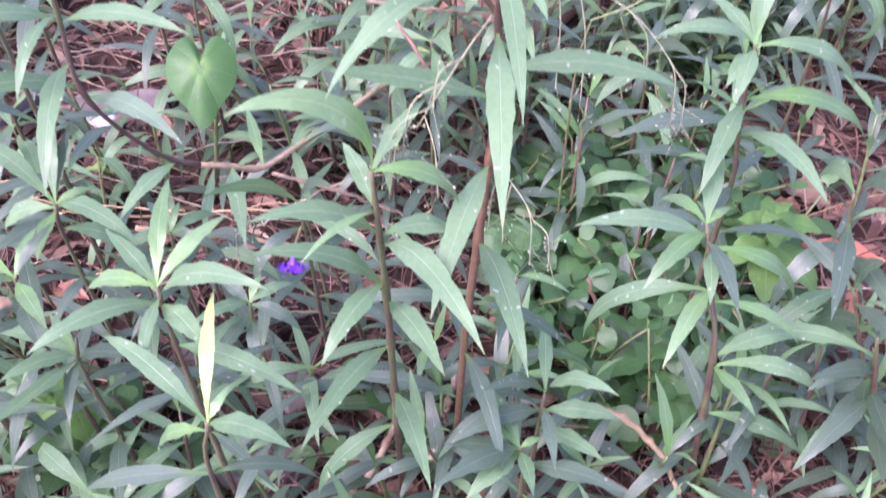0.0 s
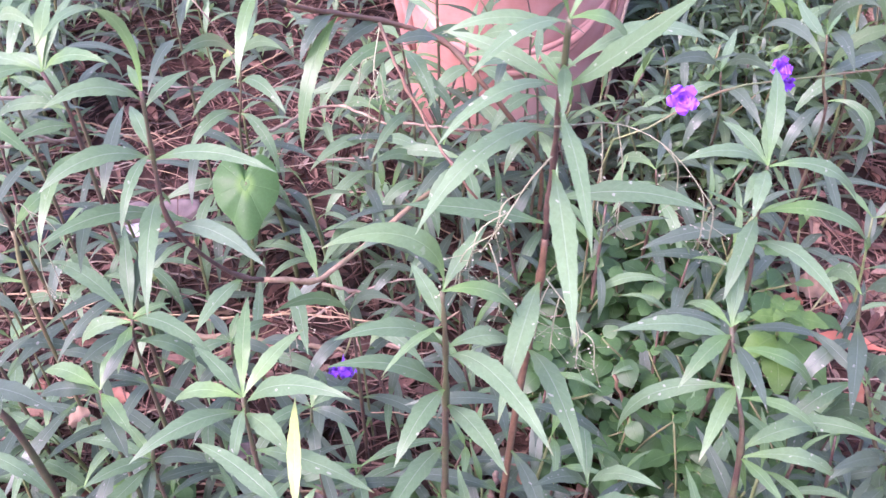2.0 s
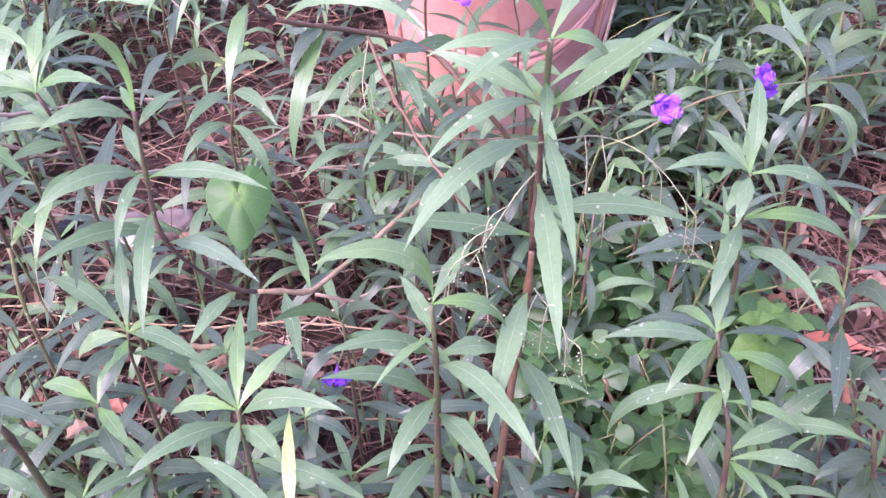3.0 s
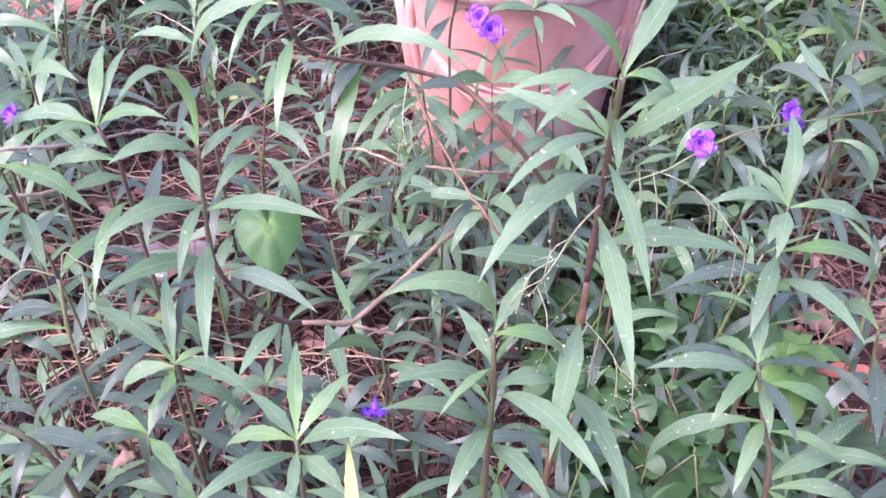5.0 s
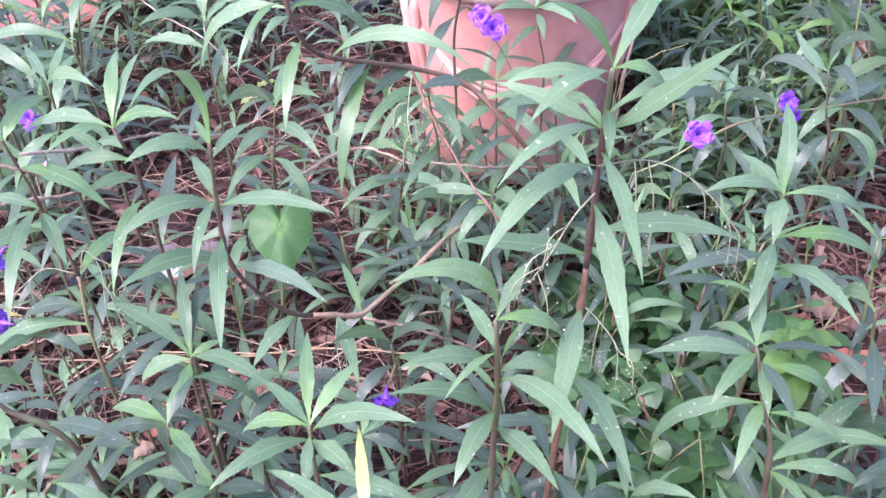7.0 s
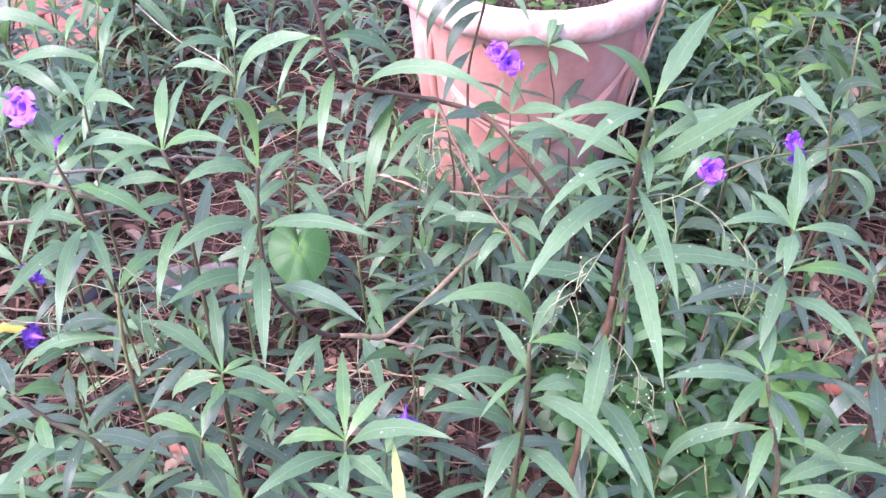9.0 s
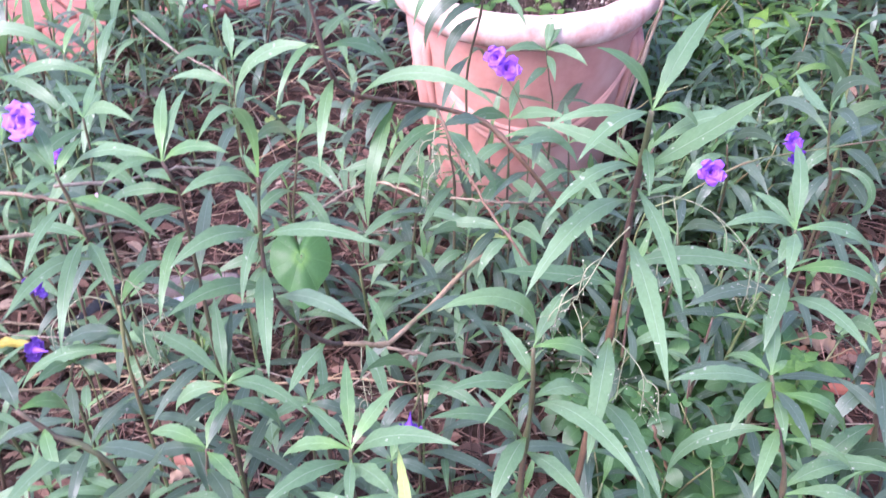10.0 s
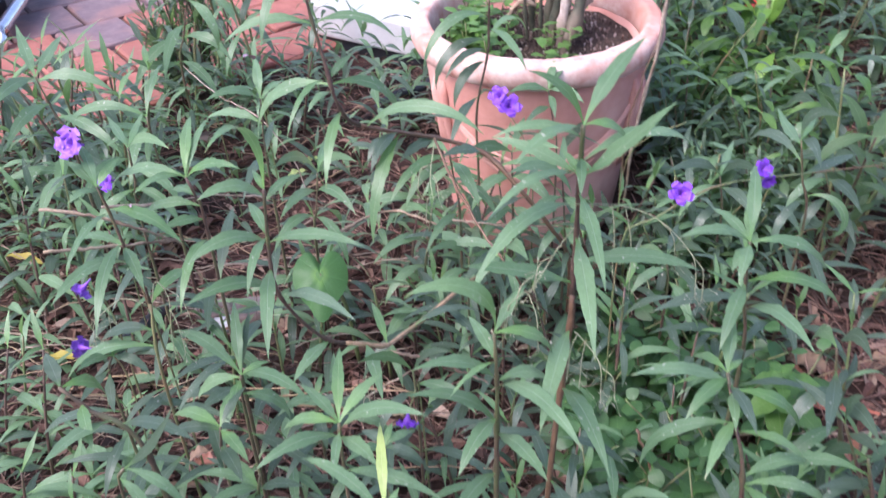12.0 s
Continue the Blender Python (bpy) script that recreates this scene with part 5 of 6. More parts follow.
def heart_leaf_plant(at, leaf_at, heading, size):
    """A single large heart-shaped leaf on its stalk."""
    foot = Vector(at)
    thing = empty("heart_leaf_plant", foot, "single large bright-green heart-shaped leaf on a stalk", "plant")
    top = Vector(leaf_at) - foot
    bm = bmesh.new()
    tube(bm, smooth_line([(0, 0, -0.01), (top.x * 0.3, top.y * 0.3, top.z * 0.6), top], 12), [0.0042 - 0.00012 * i for i in range(12)], 7)
    part("stalk", bm, GREENSTEM, thing)
    bm = bmesh.new()
    uv = bm.loops.layers.uv.new("UVMap")
    n, rings = 48, 7
    edge = []
    for k in range(n):
        a = math.tau * k / n
        notch = 0.40 * math.exp(-((a - math.pi) / 0.34) ** 2)
        tip = 0.42 * math.exp(-(min(a, math.tau - a) / 0.34) ** 2)
        edge.append((a, 0.72 + tip - notch + 0.10 * abs(math.sin(a))))
    mid = bm.verts.new((0, 0, 0))
    rows = []
    for r in range(1, rings + 1):
        s = r / rings
        row = []
        for a, rad in edge:
            x, y = size * s * rad * math.cos(a), 0.82 * size * s * rad * math.sin(a)
            z = -0.22 * size * s * s + 0.025 * size * math.cos(7 * a) * s * s + 0.06 * size * abs(math.sin(a)) * s
            row.append(bm.verts.new((x, y, z)))
        rows.append(row)

    def face(vs, uvs):
        f = bm.faces.new(vs)
        for lp, c in zip(f.loops, uvs):
            lp[uv].uv = c

    for k in range(n):
        j = (k + 1) % n
        u0, u1 = 7 * k / n, 7 * (k + 1) / n
        face((mid, rows[0][k], rows[0][j]), ((0.1, u0 % 1), (0.2, u0 % 1), (0.2, u0 % 1)))
        for r in range(rings - 1):
            face((rows[r][k], rows[r + 1][k], rows[r + 1][j], rows[r][j]), ((r / rings, u0 % 1), ((r + 1) / rings, u0 % 1), ((r + 1) / rings, u0 % 1 + u1 - u0), (r / rings, u0 % 1 + u1 - u0)))
    leaf = part("leaf", bm, HEART, thing)
    leaf.matrix_basis = Matrix.Translation(top) @ pose(0, 0, 0, 0, 0, heading) @ pose(0, 0, 0, 0, 38, 0)
    return thing


heart_leaf_plant((-0.13, 1.14, 0), (-0.163, 1.050, 0.266), -84, 0.066)


def broad_weed(at, high, grow, mat):
    """The bright broad-leaved weed with holes in its leaves."""
    thing = empty("broad_leaved_weed", at, "bright green broad-leaved weed with insect holes", "plant")
    bm = bmesh.new()
    pts = smooth_line([(0, 0, -0.01), (0.0, -0.02, high * 0.5), (-0.015, -0.05, high)], 10)
    tube(bm, pts, [0.004 - 0.0002 * i for i in range(10)], 7)
    part("stem", bm, GREENSTEM, thing)
    rng = random.Random(3)
    for k, (j, h, l, w) in enumerate(((9, 40, 0.030, 0.6), (9, 130, 0.026, 0.6), (9, 220, 0.030, 0.6), (9, 310, 0.032, 0.6), (8, 85, 0.048, 0.62), (8, 350, 0.062, 0.58), (8, 170, 0.044, 0.62), (8, 262, 0.045, 0.6), (6, 300, 0.100, 0.62), (6, 215, 0.070, 0.55), (6, 35, 0.060, 0.55), (5, 265, 0.085, 0.55), (5, 345, 0.065, 0.55))):
        me = mesh_of("leaf", blade(grow * l, grow * l * w, 30 - 5 * (9 - j), 50, 700 + k, 12, ovate, 0.12, 0.14, 0.10), mat)
        hang("leaf", me, thing, m=pose(*pts[j], rng.uniform(-10, 10), 0, h))


broad_weed((0.545, 0.935, 0), 0.20, 0.95, BROAD)
broad_weed((-0.25, 0.69, 0), 0.165, 0.60, BROAD)


# ---- dense shrubs beside and behind the pot ----


def shrubs():
    rng = random.Random(33)
    pool = {}
    for key, mat in (("leaf", SHRUB), ("dark", DARK), ("pale", LEAF), ("fresh", FRESH)):
        pool[key] = [mesh_of("leaf", blade(l := rng.uniform(0.07, 0.17), l * rng.uniform(0.13, 0.22), rng.uniform(0, 70), rng.uniform(40, 120), 300 + k, 9), mat) for k in range(7)]
    models = []
    for k in range(6):
        h = 0.24 + 0.05 * k
        thing = empty("green_shrub", (0, 0, 0), "leafy green shrub with lance-shaped leaves beside the clay pot", "shrub", "shrubs beside the pot")
        for b in range(3):
            a = rng.uniform(0, 6.28)
            out = Vector((math.cos(a), math.sin(a), 0)) * h * rng.uniform(0.15, 0.45)
            pts = smooth_line([(0, 0, -0.01), out * 0.5 + Vector((0, 0, h * 0.55)), out + Vector((0, 0, h * rng.uniform(0.8, 1.05)))], 10)
            bm = bmesh.new()
            tube(bm, pts, [0.0042 - 0.00025 * i for i in range(10)], 6)
            part("branch", bm, GREENSTEM if b else STEM, thing)
            turn = rng.uniform(0, 360)
            for j in range(3, 10):
                for side in (0, 180):
                    key = "fresh" if k == 5 and j > 8 else rng.choice((("leaf", "leaf", "dark"), ("pale", "dark", "dark"), ("dark", "dark", "leaf"))[k % 3])
                    hang("leaf", rng.choice(pool[key]), thing, m=pose(*pts[j], rng.uniform(-15, 15), rng.uniform(-20, 20), turn + side + rng.uniform(-20, 20)))
                turn += 90 + rng.uniform(-20, 20)
        models.append(thing)
    far = [far_copy(thing, "green_shrub", "branch", "dense leafy green shrub with lance-shaped leaves behind the pot", "shrub", "shrubs beside the pot") for thing in models]
    used = []
    for _ in range(9000):
        x, y = rng.uniform(0.40, 2.1), rng.uniform(1.35, 3.3)
        near = y < 1.95
        if len(used) >= 112 or y < 1.22 + 0.42 * (x - 0.4) or not free(x, y, 0.05) or math.hypot(x - 0.76, y - 2.00) < 0.20 or x > 0.90 and y < 2.6 and rng.random() < 0.95 or math.hypot(x - 0.80, y - 2.42) < 0.12 or any(math.hypot(x - a, y - b) < 0.11 for a, b in used):
            continue
        near = near and sum(1 for _, b in used if b < 1.95) < 15
        used.append((x, y))
        copy_thing(rng.choice(models if near else far), pose(x, y, 0, 0, 0, rng.uniform(0, 360)) @ Matrix.Scale(rng.uniform(0.75, 1.05) * (0.45 if abs(x - 0.133 - 0.315 * y) < 0.15 and y < 2.1 else 1), 4))
    # low growth that closes the gap between the pot and the taller shrubs
    low = []
    for _ in range(2000):
        y = rng.uniform(1.30, 2.15)
        x = rng.uniform(0.40 + 0.1 * (y - 1.3), 0.62 + 0.40 * (y - 1.3))
        if len(low) < 42 and free(x, y, 0.06) and math.hypot(x - 0.76, y - 2.00) > 0.14 and all(math.hypot(x - a, y - b) > 0.062 for a, b in low):
            low.append((x, y))
            copy_thing(rng.choice(far), pose(x, y, 0, 0, 0, rng.uniform(0, 360)) @ Matrix.Scale(rng.uniform(0.5, 0.72) if y < 1.8 else 0.42, 4))
    for k, thing in enumerate(far):
        thing.location = (0.7 + 0.3 * k, 3.4, 0)
    for k, thing in enumerate(models):
        thing.location = (0.85 + 0.3 * k, 3.1 + 0.1 * (k % 2), 0)


shrubs()


def upright_shrub(x, y, high, seed):
    """A dense shrub of straight stems with narrow dark leaves that point upwards."""
    rng = random.Random(seed)
    thing = empty("upright_shrub", (x, y, 0), "dense dark-green shrub with narrow upright leaves by the paving", "shrub", "shrubs by the paving")
    pool = [mesh_of("leaf", blade(l := rng.uniform(0.055, 0.10), l * rng.uniform(0.12, 0.18), rng.uniform(45, 85), rng.uniform(5, 50), seed + k, 7), (SHRUB, DARK)[k % 2]) for k in range(8)]
    for b in range(6):
        a, r = rng.uniform(0, 6.28), rng.uniform(0.01, 0.06)
        top = high * rng.uniform(0.7, 1.0)
        pts = smooth_line([(r * 0.5 * math.cos(a), r * 0.5 * math.sin(a), -0.01), (r * math.cos(a), r * math.sin(a), top * 0.5), (1.5 * r * math.cos(a), 1.5 * r * math.sin(a), top)], 12)
        bm = bmesh.new()
        tube(bm, pts, [0.0034 - 0.00018 * i for i in range(12)], 6)
        part("branch", bm, STEM, thing)
        turn = rng.uniform(0, 360)
        for j in range(2, 12):
            for side in (0, 180):
                hang("leaf", rng.choice(pool), thing, m=pose(*pts[j], rng.uniform(-12, 12), rng.uniform(-12, 12), turn + side + rng.uniform(-25, 25)))
            turn += 90
    return thing


for k, (x, y, high) in enumerate(((-0.66, 2.20, 0.36), (-0.72, 2.26, 0.40), (-0.62, 2.29, 0.38), (-0.70, 2.14, 0.26))):
    upright_shrub(x, y, high, 600 + 20 * k)


def fresh_leaf_plant(x, y):
    """The plant with wide yellow-green leaves behind the pot's side."""
    thing = empty("lime_leaf_plant", (x, y, 0), "plant with wide glossy yellow-green leaves", "plant")
    bm = bmesh.new()
    tube(bm, [(0, 0, -0.01), (0, 0, 0.16), (0.01, 0, 0.32)], [0.008, 0.007, 0.005], 7)
    part("stem", bm, GREENSTEM, thing)
    for k, (h, l, r, d) in enumerate(((10, 0.24, 75, 25), (70, 0.22, 65, 30), (150, 0.2, 60, 60), (200, 0.2, 50, 80), (250, 0.17, 40, 70), (310, 0.2, 45, 60), (340, 0.22, 60, 40))):
        me = mesh_of("leaf", blade(0.85 * l, l * 0.22, r, d, 60 + k, 14), LIMELEAF)
        hang("leaf", me, thing, m=pose(0, 0, 0.18 + 0.02 * k, 0, 0, h))


fresh_leaf_plant(0.80, 2.10)


def bright_shrub(x, y, high, seed):
    """The low shrub with broad fresh-green leaves behind the pot's side."""
    rng = random.Random(seed)
    thing = empty("bright_shrub", (x, y, 0), "low shrub with broad fresh-green glossy leaves", "shrub", "fresh-green shrubs")
    for b in range(4):
        a = 1.57 * b + rng.uniform(-0.5, 0.5)
        out = Vector((math.cos(a), math.sin(a), 0)) * high * rng.uniform(0.2, 0.5)
        pts = smooth_line([(0, 0, -0.01), out * 0.4 + Vector((0, 0, high * 0.6)), out + Vector((0, 0, high * rng.uniform(0.75, 1.0)))], 8)
        bm = bmesh.new()
        tube(bm, pts, [0.004 - 0.0003 * i for i in range(8)], 6)
        part("branch", bm, GREENSTEM, thing)
        turn = rng.uniform(0, 360)
        for j in (3, 5, 6, 7):
            for side in (0, 180):
                length = rng.uniform(0.06, 0.10)
                me = mesh_of("leaf", blade(length, length * rng.uniform(0.28, 0.36), rng.uniform(10, 60), rng.uniform(30, 80), rng.randrange(9999), 9), LIMELEAF if j == 7 and rng.random() < 0.2 else FRESH)
                hang("leaf", me, thing, m=pose(*pts[j], rng.uniform(-15, 15), 0, turn + side + rng.uniform(-25, 25)))
            turn += 90
    return thing


for k, (x, y) in enumerate(((0.70, 1.90), (0.78, 1.95), (0.66, 2.02), (0.86, 2.02), (0.72, 2.12), (0.62, 1.90))):
    bright_shrub(x, y, 0.20 + 0.012 * k, 70 + k)



def red_flower(x, y, z):
    thing = empty("red_flower", (x, y, 0), "red flower spike in the shade of the shrubs", "flower")
    bm = bmesh.new()
    tube(bm, [(0, 0, -0.01), (0.01, 0, z * 0.5), (0, 0, z)], [0.004, 0.0035, 0.003], 6)
    part("stalk", bm, GREENSTEM, thing)
    for k in range(6):
        me = mesh_of("petal", blade(0.06, 0.026, 40, 50, 80 + k, 8, ovate), RED)
        hang("petal", me, thing, m=pose(0, 0, z - 0.006 * k, 0, 0, 62 * k))


red_flower(0.86, 2.30, 0.20)


# ---- flowers ----
LOBES = [mesh_of("petal", blade(0.021, 0.0215, 50, 70, 1200 + k, 8, blunt, 0.05, 0.55, 0.0, 0.0), (PETAL, PALEPETAL)[k // 3]) for k in range(6)]


def flower(parent, at, heading, rise, size=1.0, pale=False):
    """A five-lobed funnel flower facing along its heading."""
    bm = bmesh.new()
    prof = [(0.0016, -0.024), (0.002, -0.016), (0.0038, -0.008), (0.0068, 0.0), (0.0092, 0.005), (0.0074, 0.0045), (0.004, -0.004), (0.001, -0.012)]
    lathe(bm, prof, 14)
    fl = part("flower", bm, THROAT, parent, "pale violet petunia flower" if pale else "purple petunia flower")
    fl.matrix_basis = Matrix.Translation(at) @ pose(0, 0, 0, 0, 0, heading) @ pose(0, 0, 0, 0, 90 - rise, 0) @ Matrix.Scale(size, 4)
    for k in range(5):
        m = pose(0.0062 * math.cos(k * 1.2566), 0.0062 * math.sin(k * 1.2566), 0.003, 0, 0, 72 * k)
        hang("petal", LOBES[(k % 3) + (3 if pale else 0)], fl, m=m)
    return fl


def flowering_stem(line, flowers, thick=0.002, label="thin petunia stem bearing purple flowers", mat=None, buds=(), leaves=()):
    foot = Vector(line[0])
    thing = empty("flowering_stem", foot, label, "flower", "petunia flowers")
    pts = smooth_line([Vector(p) - foot for p in line], 22)
    bm = bmesh.new()
    tube(bm, pts, [thick * (1.15 - 0.4 * i / 21) for i in range(22)], 6, knots=(6, 12, 17))
    part("stem", bm, mat or GREENSTEM, thing)
    for at, heading, rise, size, pale in flowers:
        flower(thing, Vector(at) - foot, heading, rise, size, pale)
    for at, heading, length in buds:
        bm = blade(length, length * 0.3, 50, 40, next(SEEDS), 6, ovate, 0.6)
        b = part("faded_flower", bm, PINK, thing, "faded pink folded flower")
        b.matrix_basis = Matrix.Translation(Vector(at) - foot) @ pose(0, 0, 0, 0, 0, heading)
    for share, heading, rise, droop, length, width, kind in leaves:
        me = mesh_of("leaf", blade(length, width, rise, droop, next(SEEDS), 12), (LEAF, YOUNG, PALE, DARK)[kind])
        hang("leaf", me, thing, m=pose(*pts[int(share * 21)], 0, 0, heading))
    return thing


flowering_stem([(0.295, 0.993, 0.000), (0.290, 0.958, 0.378), (0.334, 0.950, 0.433), (0.382, 0.955, 0.465), (0.436, 0.990, 0.462), (0.499, 1.023, 0.449), (0.671, 1.120, 0.405), (0.766, 1.171, 0.382)], [((0.360, 0.931, 0.485), -100, 35, 0.68, False), ((0.496, 1.032, 0.459), -60, 35, 0.60, False), ((0.505, 1.029, 0.442), -80, -10, 0.50, False)], thick=0.0013, mat=GREENSTEM)
flowering_stem([(0.188, 1.294, 0.000), (0.185, 1.264, 0.308), (0.166, 1.262, 0.391), (0.144, 1.270, 0.428)], [((0.128, 1.276, 0.459), -120, 40, 0.72, False), ((0.143, 1.254, 0.452), -80, 40, 0.80, False)], thick=0.0012)
flowering_stem([(-0.320, 0.808, 0.000), (-0.326, 0.777, 0.409), (-0.340, 0.756, 0.616), (-0.350, 0.757, 0.659)], [((-0.356, 0.761, 0.672), -115, 35, 0.76, True)], thick=0.0014, buds=[((-0.306, 0.742, 0.598), -60, 0.028)])
flowering_stem([(-0.535, 1.205, 0.000), (-0.526, 1.192, 0.233), (-0.519, 1.182, 0.358)], [((-0.518, 1.175, 0.370), -120, 20, 0.70, False)], thick=0.0012)
flowering_stem([(-0.414, 0.827, 0.000), (-0.398, 0.809, 0.270), (-0.421, 0.797, 0.349)], [((-0.436, 0.788, 0.349), 160, -10, 0.62, True)], thick=0.0012)
flowering_stem([(-0.395, 0.827, 0.000), (-0.389, 0.805, 0.363), (-0.398, 0.791, 0.455)], [((-0.406, 0.781, 0.455), -150, -40, 0.62, True)], thick=0.0012)
flowering_stem([(0.009, 0.829, 0.000), (0.007, 0.779, 0.276), (0.002, 0.751, 0.290), (-0.006, 0.751, 0.267)], [((-0.009, 0.751, 0.248), -100, -60, 0.65, False)], thick=0.0015)
flowering_stem([(0.967, 1.752, 0.000), (0.964, 1.717, 0.289), (0.964, 1.707, 0.373)], [((0.964, 1.697, 0.387), -100, 30, 0.80, False)], thick=0.0012)
flowering_stem([(-0.358, 1.676, 0.000), (-0.355, 1.635, 0.284), (-0.355, 1.615, 0.376)], [], thick=0.0016, label="thin stem with a folded pinkish bud", buds=[((-0.355, 1.615, 0.380), -100, 0.052)])
flowering_stem([(-0.439, 1.622, 0.000), (-0.436, 1.582, 0.188), (-0.436, 1.562, 0.280)], [], thick=0.0016, label="thin stem with a folded pinkish bud", buds=[((-0.436, 1.562, 0.285), -60, 0.025)])


# ---- dry stems, seed heads and litter ----


def dry_stem(line, thick, label="pale dry leafless stem lying over the litter", mat=None):
    foot = Vector(line[0])
    bm = bmesh.new()
    n = 26
    pts = smooth_line([Vector(p) - foot for p in line], n)
    rng = random.Random(int(1000 * thick) + len(line) + int(100 * abs(foot.x)))
    tube(bm, [p + Vector((rng.uniform(-1, 1), rng.uniform(-1, 1), rng.uniform(-1, 1))) * 0.0015 for p in pts], [thick * (1 - 0.35 * i / n) for i in range(n)], 7, knots=(5, 11, 16, 21))
    ob = part("dry_stem", bm, mat or DRYSTEM)
    ob.location = foot
    return tagged(ob, label, "stem", "dry stems")


def seed_head(line, drops, label="hair-thin grass seed head with tiny pale seeds"):
    """A thin arching stalk with hanging side branches and seeds."""
    foot = Vector(line[0])
    thing = empty("seed_head", foot, label, "grass", "grass seed heads")
    pts = smooth_line([Vector(p) - foot for p in line], 24)
    bm = bmesh.new()
    tube(bm, pts, [0.00085 - 0.00002 * i for i in range(24)], 5)
    part("stalk", bm, SEEDSTALK, thing)
    rng = random.Random(len(drops) + int(abs(foot.x) * 1000))
    seeds = bmesh.new()
    for share, dx, dy, dz in drops:
        a = pts[int(share * 23)]
        end = a + Vector((dx, dy, dz))
        mid = a.lerp(end, 0.5) + Vector((dx * 0.25, dy * 0.25, 0.012))
        bm = bmesh.new()
        sub = smooth_line([a, mid, end], 12)
        tube(bm, sub, [0.0006] * 12, 4)
        for k in range(8):
            q = sub[rng.randrange(5, 12)]
            tip = q + Vector((rng.uniform(-1, 1), rng.uniform(-1, 1), rng.uniform(-1.2, 0.2))) * 0.016
            tube(bm, [q, q.lerp(tip, 0.5), tip], [0.0003, 0.00025, 0.00025], 3)
            bmesh.ops.create_icosphere(seeds, subdivisions=1, radius=rng.uniform(0.0007, 0.0012), matrix=Matrix.Translation(tip))
        tagged(part("side_branch", bm, SEEDSTALK, thing), kind="stuff")
    tagged(part("panicle", seeds, SEED, thing, "tiny pale seeds"), kind="stuff")
    return thing


def fallen_leaf(at, length, width, heading, mat, label, rise=18, droop=40):
    bm = blade(length, width, rise, droop, int(abs(at[0]) * 997 + abs(at[1]) * 131), 12, lance if width < 0.3 * length else ovate, 0.5, 0.3)
    ob = part("fallen_leaf", bm, mat)
    ob.matrix_basis = pose(*at, 0, 0, heading)
    return tagged(ob, label, "leaf", "fallen leaves")


def litter():
    """Dead stems, stalks and leaf scraps that cover the soil: far too many to count."""
    rng = np.random.default_rng(4)
    verts, faces = [], []

    def spot():
        while True:
            y = rng.uniform(0.3, 3.2)
            x = rng.uniform(-0.35 - 0.6 * y, 0.45 + 0.6 * y)
            if not on_pavement(x, y, 0.0) and math.hypot(x - POT.x, y - POT.y) > 0.20:
                return x, y

    def soil(x, y):
        return 0.012 * noise.noise((x * 3, y * 3, 0.3)) + 0.006 * noise.noise((x * 11, y * 11, 1.7)) - 0.006

    for stalk in range(10400):
        x, y = spot()
        a, length, r = rng.uniform(0, 6.28), rng.uniform(0.03, 0.16), rng.uniform(0.0006, 0.0018)
        tilt, bend, z = rng.uniform(-0.12, 0.22), rng.uniform(-0.6, 0.6), soil(x, y) + r + rng.uniform(0, 0.022)
        if stalk > 9500:
            length, r, tilt = rng.uniform(0.12, 0.30), rng.uniform(0.0006, 0.0012), rng.uniform(0.0, 0.45)
            z += 0.5 * tilt * length
        k0 = len(verts)
        for i in range(5):
            s = i / 4 - 0.5
            aa = a + bend * s
            cx, cy, cz = x + length * s * math.cos(aa), y + length * s * math.sin(aa), z + tilt * length * s
            for j in range(3):
                w = j * 2.094
                verts.append((cx - r * math.sin(aa) * math.cos(w), cy + r * math.cos(aa) * math.cos(w), max(cz, soil(cx, cy) + r) + r * math.sin(w)))
        for i in range(4):
            for j in range(3):
                faces.append((k0 + 3 * i + j, k0 + 3 * i + (j + 1) % 3, k0 + 3 * i + 3 + (j + 1) % 3, k0 + 3 * i + 3 + j))
    for _ in range(6500):
        x, y = spot()
        a, length = rng.uniform(0, 6.28), rng.uniform(0.018, 0.06)
        width = length * rng.uniform(0.16, 0.42)
        curl, z = rng.uniform(0.2, 1.4), soil(x, y) + rng.uniform(0.002, 0.016)
        k0 = len(verts)
        tilt = rng.uniform(-0.3, 0.3)
        for i in range(5):
            s = i / 4
            hw = width * 0.5 * max(0.12, math.sin(math.pi * min(0.97, 0.06 + s * 0.9)))
            for v in (-1, 0, 1):
                lx, ly, lz = (s - 0.5) * length, v * hw, curl * hw * abs(v) + 0.10 * length * math.sin(s * 3.1 * curl) + tilt * v * hw
                verts.append((x + lx * math.cos(a) - ly * math.sin(a), y + lx * math.sin(a) + ly * math.cos(a), z + lz))
        for i in range(4):
            for j in range(2):
                faces.append((k0 + 3 * i + j, k0 + 3 * i + 3 + j, k0 + 3 * i + 4 + j, k0 + 3 * i + 1 + j))
    me = bpy.data.meshes.new("dry_litter")
    me.from_pydata(verts, [], faces)
    me.materials.append(LITTER)
    tagged(new("dry_litter", me), "dry reddish-brown stalks and leaf scraps covering the soil", "litter", kind="stuff")


litter()


